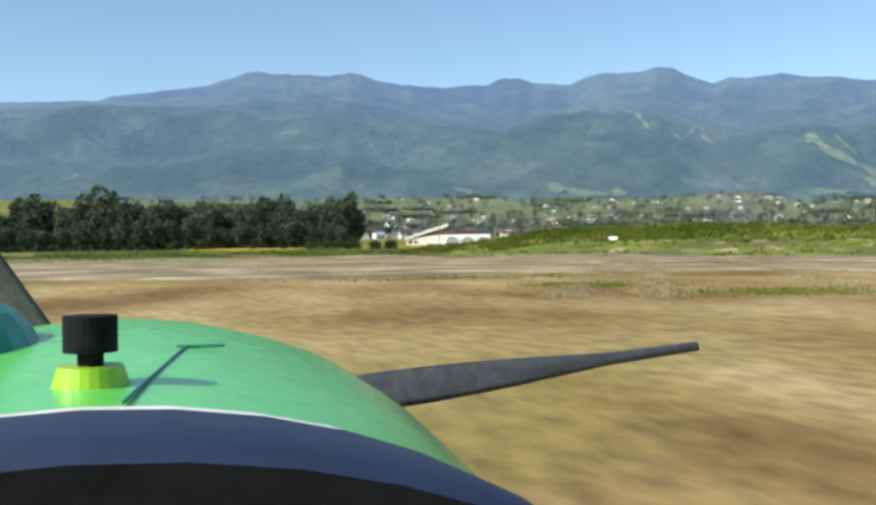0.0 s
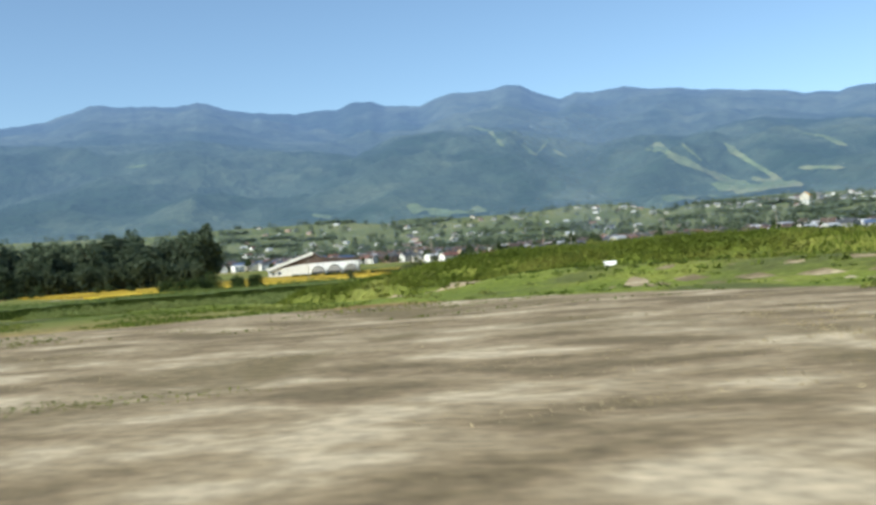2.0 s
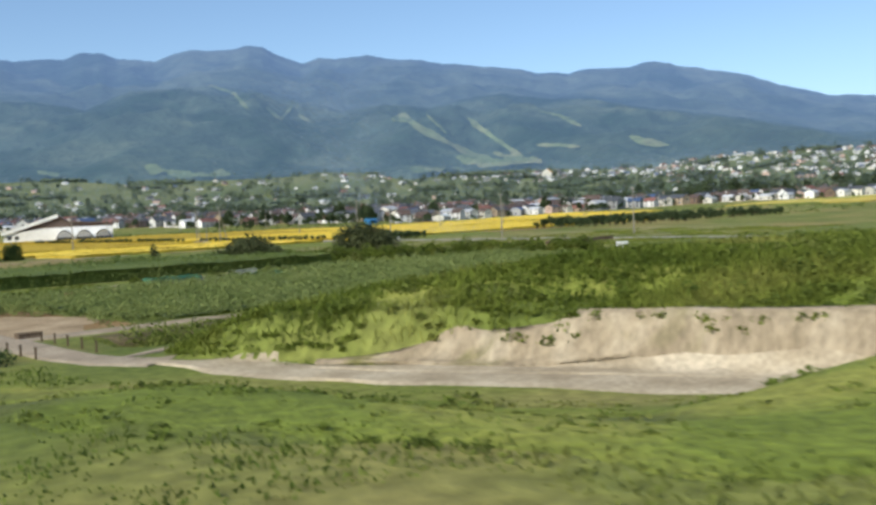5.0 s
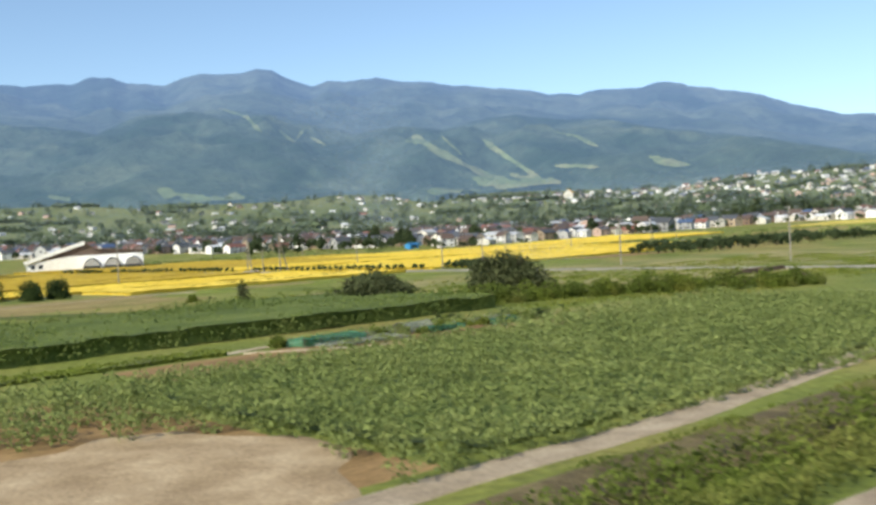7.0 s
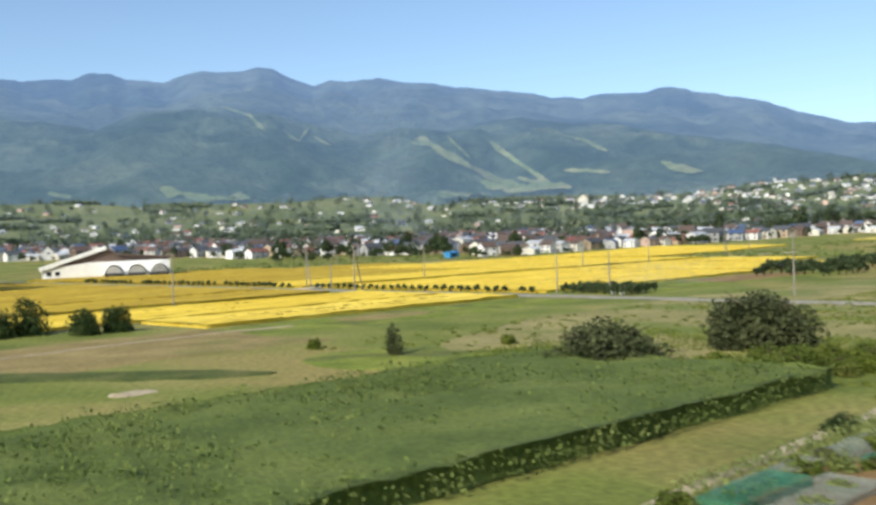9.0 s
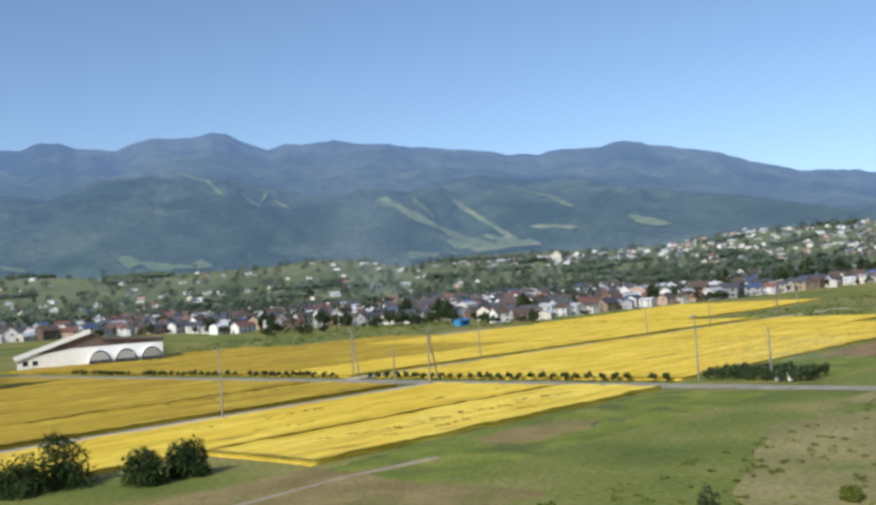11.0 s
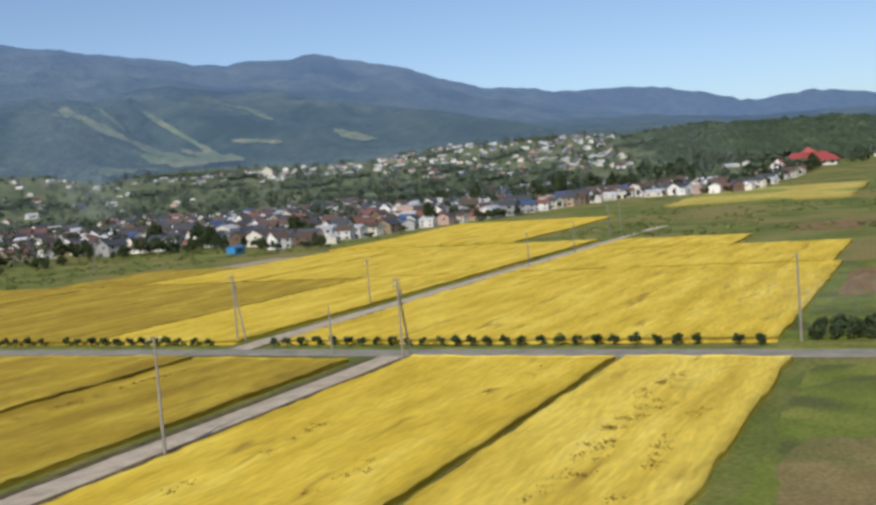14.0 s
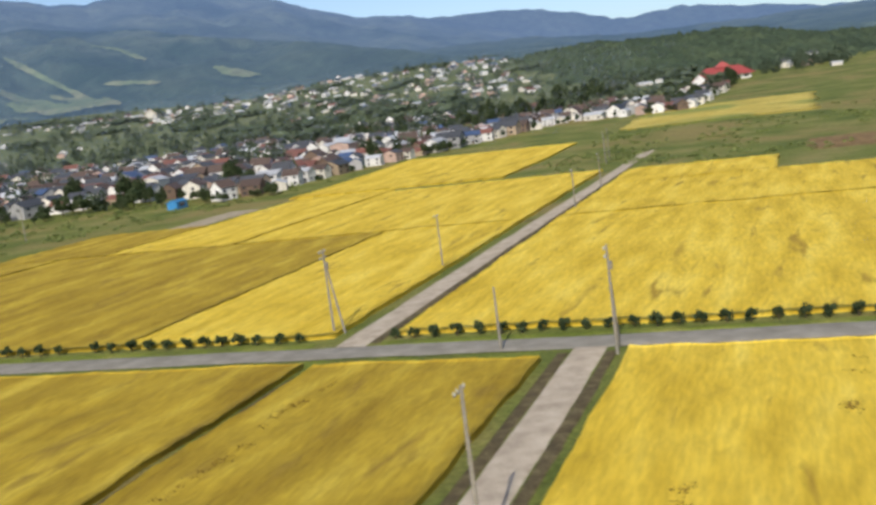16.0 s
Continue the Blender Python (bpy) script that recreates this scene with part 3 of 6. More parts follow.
# ---- mountains ----
EYE = (-85.0, -200.0)
SKYLINE = [(-60, 5.5), (-25, 7.0), (-17, 7.3), (-14.3, 7.45), (-12.5, 7.53), (-11.8, 7.8), (-10.9, 7.9), (-8.8, 8.22), (-6.8, 8.5), (-5.3, 8.98), (-4.5, 9.28), (-3.9, 9.31), (-3.1, 9.19), (0.2, 9.13), (1.2, 9.3), (1.7, 9.23), (2.75, 8.84), (4.0, 8.63),
           (6.5, 8.42), (7.0, 8.46), (8.2, 8.58), (8.9, 8.52), (9.6, 8.88), (10.7, 8.89), (11.7, 8.58), (13.6, 8.46), (14.3, 8.74), (15.5, 9.08), (16.7, 9.0), (17.8, 9.07), (18.5, 9.24), (19.3, 9.15), (20.3, 8.62), (21.35, 8.24), (22.4, 8.52), (23.2, 8.43), (25.05, 8.57), (26, 8.35),
           (28, 8.18), (28.9, 8.0), (30.4, 7.83), (32.6, 7.56), (33.8, 7.39), (34.4, 7.15), (35.2, 7.19), (36.1, 7.07), (37.3, 7.26), (39.5, 7.18), (40.1, 7.4), (40.7, 7.46), (41.2, 7.35), (42.2, 7.07), (43.9, 6.72), (45.5, 6.37), (47.1, 5.75), (48.5, 5.35),
           (49.6, 5.0), (52.3, 4.78), (53.45, 4.42), (55.2, 4.08), (56.9, 3.53), (58.6, 2.87), (60.3, 2.19), (63, 1.6), (66, 1.2), (90, 0.9), (120, 0.9)]


def polar(name, az, rr, fn, mat, label, category):
    A, Rr = np.meshgrid(np.radians(az), rr, indexing="ij")
    x, y = EYE[0] + Rr * np.sin(A), EYE[1] + Rr * np.cos(A)
    z = fn(np.degrees(A), Rr, x, y)
    vs = np.stack([x, y, z], -1).reshape(-1, 3)
    return tagged(new(name, mesh_of(name, vs, grid_faces(len(az), len(rr)), mat)), label, category, kind="structure")


FOOT = [(-60, 3.0), (-11.7, 7.3), (-9.0, 7.23), (-4.9, 7.09), (-2.6, 7.12), (1.0, 7.2), (4.3, 6.66), (5.5, 6.45), (8.1, 6.19), (10.0, 5.82), (12.3, 6.77), (14.6, 6.91), (16.6, 7.04), (19.0, 6.72), (21.4, 6.08), (23.8, 5.42), (26.2, 5.75), (28.7, 5.49), (30.8, 5.95), (32.7, 6.03), (35.1, 5.66), (37.8, 5.5), (40.1, 4.93), (43.5, 4.35), (45.75, 3.98), (48.7, 3.35), (50.5, 2.91), (52.8, 2.3), (56.5, 1.93), (59.4, 1.68), (61.4, 1.35), (63, 1.2), (70, 0.8), (120, 0.6)]


def foothill(a, r, x, y):
    """A lower, darker line of wooded hills in front of the main ridge."""
    top = 12 + np.tan(np.radians(np.interp(a, [p[0] for p in FOOT], [p[1] for p in FOOT]))) * 2950
    foot = 1780 + 160 * vnoise(a / 4, a * 0, 61)
    s = (r - foot) / (2950 - foot)
    q = np.clip(s, 0, 1)
    low = valley(x, y)
    ridge = 1 - np.abs(fbm(x / 500, y / 500, 3, 71))
    body = (top - low) * q ** 1.25 + q * (1 - q) * ((ridge - 0.5) * 330 + (1 - np.abs(fbm(x / 210, y / 210, 3, 72)) - 0.6) * 120)
    body = np.minimum(body, (12 + (top - 12) * r / 2950) - low - 6 * (1 - q))
    return low - 8 * (s < 0.01) + np.maximum(body, 0) - np.where(s > 1, (r - 2950) * 0.9, 0) + (6 + 3.5 * fbm(x / 32, y / 32, 2, 5)) * (s > 0.01)


def mountain(a, r, x, y):
    """The high slopes, which climb from the crest of the foothills to the ridge line."""
    lo = np.interp(a, [p[0] for p in FOOT], [p[1] for p in FOOT])
    hi = np.interp(a, [p[0] for p in SKYLINE], [p[1] for p in SKYLINE])
    hi = hi + 0.03 * fbm(a * 2.6, a * 0, 3, 8)
    q = np.clip((r - 2900) / 1350, 0, 1)
    ridge = 1 - np.abs(fbm(x / 700, y / 700, 4, 21))
    folds = 1 - np.abs(fbm(x / 260 + 0.3, y / 260, 3, 33))
    rise = lo - 0.5 + (hi - lo + 0.5) * (q ** 0.9 + q * (1 - q) * ((ridge - 0.6) * 1.5 + (folds - 0.6) * 0.7))
    top = 12 + np.tan(np.radians(np.minimum(rise, hi - 0.25 * (1 - q)))) * r
    return top - np.where(r > 4251, (r - 4250) * 1.6, 0) + 2.5 * fbm(x / 45, y / 45, 2, 5) * (1 - q)


AZ = np.concatenate([np.arange(-60, -22, 1.5), np.arange(-22, 86, 0.16), np.arange(86, 121, 1.5)])
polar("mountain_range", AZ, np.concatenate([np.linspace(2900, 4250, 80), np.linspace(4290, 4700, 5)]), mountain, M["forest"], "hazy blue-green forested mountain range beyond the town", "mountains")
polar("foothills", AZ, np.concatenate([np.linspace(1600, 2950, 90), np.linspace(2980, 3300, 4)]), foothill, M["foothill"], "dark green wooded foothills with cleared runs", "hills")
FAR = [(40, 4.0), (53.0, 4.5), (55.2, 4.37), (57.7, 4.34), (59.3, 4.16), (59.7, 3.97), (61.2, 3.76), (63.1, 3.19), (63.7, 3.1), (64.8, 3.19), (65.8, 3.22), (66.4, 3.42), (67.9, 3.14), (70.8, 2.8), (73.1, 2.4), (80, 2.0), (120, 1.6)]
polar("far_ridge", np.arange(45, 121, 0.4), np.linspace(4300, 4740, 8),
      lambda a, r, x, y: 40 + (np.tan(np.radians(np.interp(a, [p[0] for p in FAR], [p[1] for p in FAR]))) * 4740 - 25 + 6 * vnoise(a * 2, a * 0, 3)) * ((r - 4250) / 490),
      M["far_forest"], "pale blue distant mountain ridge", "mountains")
polar("wooded_hill", np.arange(54, 110, 0.12), np.linspace(1050, 1900, 110),
      lambda a, r, x, y: valley(x, y) - 4 + np.interp(a, [54, 55.5, 57, 58.5, 62, 65, 67.5, 70, 72, 78, 84, 110], [0, 8, 18, 28, 37, 40, 27, 12, 8, 8, 14, 20]) * np.sin(np.clip((r - 1050) / 850, 0, 1) * math.pi) ** 0.9 + 7 * np.abs(fbm(x / 13, y / 13, 3, 7)) - 2,
      M["hill_dark"], "rounded hill covered in dark green woodland", "hill")
polar("side_hills", np.concatenate([np.arange(120, 301, 3.0)]), np.linspace(1800, 4600, 14),
      lambda a, r, x, y: -5 + 420 * smooth(1800, 4300, r) * (0.75 + 0.4 * vnoise(a / 9, r / 1500, 4)), M["forest"], "hazy forested hills round the valley", "mountains")


# pale ski runs and clearings on the foothills
def mountain_point(a, e):
    """Where the line of sight at that azimuth and elevation meets the mountain side."""
    rr = np.linspace(1650, 2950, 700)
    aa = np.full_like(rr, a)
    x, y = EYE[0] + rr * math.sin(radians(a)), EYE[1] + rr * math.cos(radians(a))
    el = np.degrees(np.arctan2(foothill(aa, rr, x, y) - 12, rr))
    k = int(np.argmax(el >= e)) if (el >= e).any() else len(rr) - 1
    return x[k], y[k]


def clearing(line, width, name="ski_slope", label="pale mown ski run cut through mountain forest"):
    """line: azimuths and elevations seen from the valley; width: in degrees."""
    P = []
    for (a0, e0), (a1, e1) in zip(line, line[1:]):
        k = max(3, int(math.hypot(a1 - a0, e1 - e0) / 0.12))
        P += [(a0 + (a1 - a0) * i / k, e0 + (e1 - e0) * i / k) for i in range(k)]
    P.append(line[-1])
    vs = []
    for i, (a, e) in enumerate(P):
        q0, q1 = P[max(i - 1, 0)], P[min(i + 1, len(P) - 1)]
        d = Vector((q1[0] - q0[0], q1[1] - q0[1])).normalized()
        f = width * (0.6 + 0.45 * float(vnoise(i * 0.22, width * 9, 3))) * min(1, 0.25 + 0.2 * i, 0.25 + 0.2 * (len(P) - 1 - i))
        for c in np.linspace(-0.5, 0.5, 5):
            c = float(c) + 0.1 * float(vnoise(i * 0.5, c * 4, 6))
            aa = a - d.y * f * c
            x, y = mountain_point(aa, e + d.x * f * c)
            r = math.hypot(x - EYE[0], y - EYE[1])
            k = 1 - 6 / r
            z = float(foothill(np.array(aa), np.array(r), np.array(x), np.array(y)))
            vs.append((EYE[0] + (x - EYE[0]) * k, EYE[1] + (y - EYE[1]) * k, z + 1.5))
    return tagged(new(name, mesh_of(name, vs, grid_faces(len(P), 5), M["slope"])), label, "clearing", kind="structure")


for line, wide in (
        ([(26.7, 5.0), (27.4, 5.12), (28.6, 4.3), (29.9, 3.6), (31.4, 2.75), (32.6, 2.3), (33.5, 2.1)], 44),
        ([(31.0, 4.9), (32.0, 4.1), (33.1, 3.3), (34.0, 2.65), (34.5, 2.4)], 28),
        ([(28.7, 5.25), (29.3, 4.65), (29.9, 4.05)], 20),
        ([(30.4, 2.75), (31.5, 2.5), (32.9, 2.3), (34.2, 2.25), (35.4, 2.25)], 70),
        ([(35.0, 3.2), (36.4, 3.12), (37.5, 2.98)], 26),
        ([(32.5, 2.9), (33.6, 2.5), (35.0, 2.35)], 40),
        ([(40.2, 3.42), (41.1, 3.06), (42.4, 2.8)], 34),
        ([(35.0, 5.08), (36.1, 4.8), (37.4, 4.12)], 18),
        ([(19.7, 5.9), (20.3, 5.4), (20.65, 5.2)], 24),
        ([(21.2, 6.05), (20.8, 5.55), (20.5, 5.2)], 20),
        ([(16.5, 7.15), (17.3, 6.9), (18.0, 6.65), (18.8, 5.75)], 20),
        ([(21.4, 5.45), (22.3, 4.95)], 22),
        ([(13.1, 2.82), (14.4, 2.5), (15.6, 2.2), (17.8, 2.15)], 46),
        ([(14.9, 2.1), (16.5, 2.15), (17.8, 2.25)], 60),
        ([(28.0, 2.15), (30.0, 1.95), (31.8, 1.85)], 44),
        ([(7.5, 2.7), (8.6, 2.5)], 40),
        ([(-3.0, 5.95), (-1.6, 6.05)], 16),
):
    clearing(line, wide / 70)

polar("upland_slope", np.arange(-14, 60, 0.5), np.linspace(880, 1900, 70), lambda a, r, x, y: height(x, y) + 1.6 - 9 * (np.abs(r - 1390) > 505), M["upland"], "green upland slope between the town and the forest", "slope")
# patchwork of small fields on the valley slope above the town
rp = random.Random(5)
for k in range(90):
    a, d = rp.uniform(-10, 62), rp.uniform(900, 1800)
    x, y = EYE[0] + d * math.sin(radians(a)), EYE[1] + d * math.cos(radians(a))
    sheet("valley_field", x - rp.uniform(30, 80), x + rp.uniform(30, 80), y - rp.uniform(25, 70), y + rp.uniform(25, 70), M[rp.choice(("upland", "crop", "upland", "lush", "crop"))], "small sloping field above the town", 0.8, 18, 8, k, world_axes=True)
sheet("rice_field", 376, 500, -26, 58, M["rice_pale"], "pale golden field below the red-roofed hall", 0.5, 4, 3, 57, skirt=0.5)
for k in range(64):
    a, d = rp.uniform(-12, 62), rp.uniform(900, 1850)
    x, y = EYE[0] + d * math.sin(radians(a)), EYE[1] + d * math.cos(radians(a))
    w, l = rp.uniform(12, 38), rp.uniform(10, 26)
    tagged(sheet("wood_patch", x - w, x + w, y - l, y + l, M["hill_wood"], "clump of dark woodland above the town", 6.0, 3.5, 6, 300 + k, world_axes=True, bumps=2.6, skirt=8), kind="stuff")


# ---- plants ----
def leaf_quads(centres, size, rng, up=0.35, spread=0.5):
    """Small four-cornered leaf clumps at the given places, turned every way."""
    n = len(centres)
    d = rng.normal(size=(n, 3))
    d[:, 2] = np.abs(d[:, 2]) + up
    d /= np.linalg.norm(d, axis=1)[:, None]
    t = np.cross(d, rng.normal(size=(n, 3)))
    t /= np.linalg.norm(t, axis=1)[:, None] + 1e-9
    b = np.cross(d, t)
    s = size * (1 + spread * rng.uniform(-1, 1, n))[:, None]
    t, b = t * s, b * s * rng.uniform(0.5, 0.9, n)[:, None]
    c = np.asarray(centres)
    vs = np.stack([c - t, c - b * 0.9, c + t, c + b], 1).reshape(-1, 3)
    return vs, np.arange(4 * n).reshape(n, 4)


def crown_mesh(name, rx, ry, rz, n, size, seed, mat, lumps=14, base=0.0, cone=0.0, dome=False):
    """A crown of leaf clumps gathered into uneven lobes with gaps between. cone: 1 for a conifer."""
    rng = np.random.default_rng(seed)
    pts = []
    for k in range(lumps):
        th, ph = rng.uniform(0, 2 * math.pi), math.acos(rng.uniform(0.0 if dome else -0.75, 1))
        f = rng.uniform(0.35, 0.72)
        z = math.cos(ph)
        wid = 1 - cone * (0.5 + 0.5 * z) * 0.85
        c = np.array([rx * f * math.sin(ph) * math.cos(th) * wid, ry * f * math.sin(ph) * math.sin(th) * wid, rz * f * z])
        rad = np.array([rx, ry, rz]) * rng.uniform(0.26, 0.42) * np.array([wid, wid, 1])
        m = n // lumps
        p = rng.normal(size=(m, 3))
        p /= np.linalg.norm(p, axis=1)[:, None]
        pts.append(c + p * rad * rng.uniform(0.7, 1.05, (m, 1)))
    p = np.concatenate(pts)
    if dome:
        p[:, 2] = np.abs(p[:, 2])
    else:
        p[:, 2] += base + rz
    p = p[p[:, 2] > 0.05]
    vs, fs = leaf_quads(p, size, rng)
    return mesh_of(name, vs, fs, mat, False)


def trunk_bm(h, r, limbs, spread, seed, lean=0.0):
    rng = random.Random(seed)
    bm = bmesh.new()
    top = Vector((lean, 0, h * 0.55))
    add_tube(bm, (0, 0, -0.2), top, r, r * 0.6, 9)
    for k in range(limbs):
        a = 2 * math.pi * k / limbs + rng.uniform(-0.4, 0.4)
        s = top * rng.uniform(0.55, 1.0)
        e = s + Vector((math.cos(a) * spread * rng.uniform(0.5, 0.9), math.sin(a) * spread * rng.uniform(0.5, 0.9), h * rng.uniform(0.18, 0.4)))
        add_tube(bm, s, e, r * 0.42, r * 0.12, 6)
    return bm


def tree(name, label, x, y, h, w, seed, mat="tree", n=2200, size=0.34, trunk=0.25, cone=0.0, category="tree", group="", low=0.12, limbs=6, z=None, lumps=14):
    root = tagged(new(name), label, category, group)
    root.location = (x, y, float(height(x, y)) if z is None else z)
    part("trunk", trunk_bm(h, trunk, limbs, w * 0.4, seed), M["bark"], root, "dark rough bark")
    part_of("crown", crown_mesh("crown", w / 2, w / 2, h if low < 0.05 else h * (1 - low) / 2, n, size, seed, M[mat], lumps, h * low, cone, low < 0.05), root)
    root.rotation_euler = (0, 0, seed * 1.7)
    return root


def put(ob, x, y, turn=0.0, scale=1.0, dz=0.0):
    """A copy of a thing, set on the land."""
    c = copy_thing(ob, Matrix.Translation((x, y, float(height(x, y)) + dz)) @ Matrix.Rotation(turn, 4, "Z"))
    c.scale = (scale, scale, scale)
    return c


rng = random.Random(7)
# round shrubs planted along the farm road
def shrub(x, y, seed):
    root = tagged(new("shrub"), "small round clipped green shrub beside the road", "shrub", "roadside shrubs")
    root.location = (x, y, float(height(x, y)))
    bm = bmesh.new()
    for k in range(3):
        add_tube(bm, (0, 0, -0.1), (0.12 * math.cos(2.1 * k), 0.12 * math.sin(2.1 * k), 0.55), 0.035, 0.02, 5)
    part("stem", bm, M["bark"], root)
    part_of("foliage", crown_mesh("foliage", 0.72, 0.72, 0.62, 330, 0.13, seed, M["town_leaf"], lumps=9, base=0.08), root)
    return root


kinds = [shrub(*xy(10.9, 5.0), 51), shrub(*xy(10.9, 2.6), 52), shrub(*xy(10.9, 0.0), 53)]
v = -2.4
while v > -43.5:
    if rng.random() > 0.06:
        put(rng.choice(kinds), *xy(10.9 + rng.uniform(-0.2, 0.2), v), rng.uniform(0, 6), rng.uniform(1.05, 1.3))
    v -= rng.uniform(2.1, 2.7)
v = 7.4
while v < 29:
    put(rng.choice(kinds), *xy(10.9 + rng.uniform(-0.2, 0.2), v), rng.uniform(0, 6), rng.uniform(1.0, 1.25))
    v += rng.uniform(2.1, 2.7)
v = 39
while v < 150:
    if rng.random() > 0.1:
        put(rng.choice(kinds), *xy(11.2 + rng.uniform(-0.2, 0.2), v), rng.uniform(0, 6), rng.uniform(1.0, 1.25))
    v += rng.uniform(2.2, 3.0)

# broad bushes and trees in the meadow
tree("broad_tree", "broad dark spreading tree in the meadow", -13.0, -132.0, 6.3, 13.6, 3, "willow", 15000, 0.2, 0.3, low=0.0, limbs=9, lumps=46)
tree("broad_bush", "low dark windswept bush in the meadow", -34.5, -135.0, 4.4, 13.0, 4, "willow", 13000, 0.19, 0.2, low=0.0, limbs=9, category="bush", lumps=42)
for k, (x, y, h, w) in enumerate(((-72, -52.5, 5.4, 5.5), (-76.5, -54, 3.4, 5), (-65.5, -58.5, 3.6, 4.2), (-61, -57.5, 3.4, 3.9), (-80, -49, 3.6, 5.0), (-84.5, -47, 3.0, 4.5))):
    tree("field_tree", "small dark leafy tree at the rice field edge", x, y, h * 1.25, w * 1.45, 60 + k, "tree", 4000, 0.15, 0.12, low=0.0, lumps=22, group="trees at the field edge")
for k, (x, y, h, w) in enumerate(((-44, -112, 3.4, 2.4), (-42.5, -128, 2.0, 3.2), (-48, -100, 1.3, 2.2), (-30, -112, 1.4, 2.4), (-22, -119, 1.6, 3.0), (5, -150, 1.5, 3.2), (14, -158, 1.6, 3.6))):
    tree("bush", "loose green bush standing in rough grass", x, y, h, w, 70 + k, "brush" if k != 0 else "willow", 1500, 0.11, 0.08, low=0.03, category="bush", group="meadow bushes")
# row of leafy bushes below the broad tree
for k in range(30):
    x, y = -28 + (k % 15) * 2.9 + rng.uniform(-0.8, 0.8), -146.3 - (k % 15) * 1.1 + rng.uniform(-1.2, 1.2) + 3.2 * (k // 15)
    tree("bush", "leafy yellow-green bush in a loose hedge", x, y, rng.uniform(1.8, 2.8), rng.uniform(3.8, 5.6), 90 + k, "weeds" if k % 3 else "brush", 2200, 0.12, 0.08, low=0.0, category="bush", group="meadow bushes")


ex, ey = -88.0, -120.0      # the middle of the town's fan of streets
# ---- standing crops and rough grass ----
def plants(name, label, pts, mat, size, seed, up=0.35):
    vs, fs = leaf_quads(pts, size, np.random.default_rng(seed), up)
    return tagged(new(name, mesh_of(name, vs, fs, M[mat], False)), label, "plants", kind="stuff")


def bush_field(u0, u1, v0, v1, du, dv, tall, wide, per, seed):
    r = np.random.default_rng(seed)
    U, V = np.meshgrid(np.arange(u0, u1, du), np.arange(v0, v1, dv), indexing="ij")
    U, V = U.ravel() + r.uniform(-0.3, 0.3, U.size) * du, V.ravel() + r.uniform(-0.12, 0.12, V.size) * dv
    px, py = xy(U, V)
    yard = (px < -72.3 + 1.5 * vnoise(py / 3, py * 0, 2)) & (py < -206.5 + 1.5 * vnoise(px / 3, px * 0, 3)) & (py > -260)
    keep = (r.uniform(0, 1, U.size) > 0.05) & ~(yard & (V > -196))
    U, V = U[keep], V[keep]
    hh = tall * r.uniform(0.65, 1.2, U.size) * (0.85 + 0.25 * vnoise(U / 8, V / 8, seed))
    p = r.normal(size=(U.size, per, 3))
    p /= np.linalg.norm(p, axis=2)[:, :, None]
    p *= r.uniform(0.55, 1.05, (U.size, per, 1))
    x, y = xy(U, V)
    out = np.empty_like(p)
    out[..., 0] = x[:, None] + p[..., 0] * wide
    out[..., 1] = y[:, None] + p[..., 1] * wide
    out[..., 2] = height(x, y)[:, None] + hh[:, None] * (0.52 + 0.5 * p[..., 2])
    return out.reshape(-1, 3)


sheet("crop_bed", -127.5, -56, -190.3, -161.5, M["crop"], "dense green crop canopy", 0.28, 1.2, 0.8, 81, bumps=0.14, skirt=0.5)
sheet("crop_bed", -150, -127.8, -192, -160.5, M["soil"], "brown soil between crop rows", 0.04, 1.5, 0.8, 87)
plants("bean_crop", "rows of leafy green bean plants", bush_field(-150, -56, -192, -159.5, 1.5, 1.8, 1.5, 0.74, 130, 82), "leaf", 0.10, 83)
sheet("crop_bed", -175, -71, -140.0, -112, M["crop"], "dense dark green crop canopy", 1.45, 1.2, 0.4, 84, bumps=0.16, skirt=1.45)
plants("bean_crop", "dense field of dark green bean plants", bush_field(-175, -71, -140.2, -111.8, 1.0, 1.0, 2.15, 0.72, 44, 85), "leaf_deep", 0.12, 86)


def blades(name, label, pts, mat, tall, wide, seed):
    """Upright leaning grass blades and weeds, each a narrow four-cornered leaf standing on the land."""
    r = np.random.default_rng(seed)
    n = len(pts)
    th = r.uniform(0, 2 * math.pi, n)
    side = np.stack([np.cos(th), np.sin(th), np.zeros(n)], 1) * (wide * r.uniform(0.5, 1.3, n))[:, None]
    lean = np.stack([r.normal(0, 0.35, n), r.normal(0, 0.35, n), np.ones(n)], 1)
    foot = np.array(pts)
    hh = foot[:, 3] if foot.shape[1] > 3 else tall * r.uniform(0.4, 1, n)
    foot = foot[:, :3]
    tip = foot + lean * hh[:, None]
    mid = foot + lean * hh[:, None] * 0.55 + r.normal(0, 0.04, (n, 3))
    vs = np.stack([foot - side * 0.35, mid - side, tip, mid + side], 1).reshape(-1, 3)
    return tagged(new(name, mesh_of(name, vs, np.arange(4 * n).reshape(n, 4), M[mat], False)), label, "plants", kind="stuff")


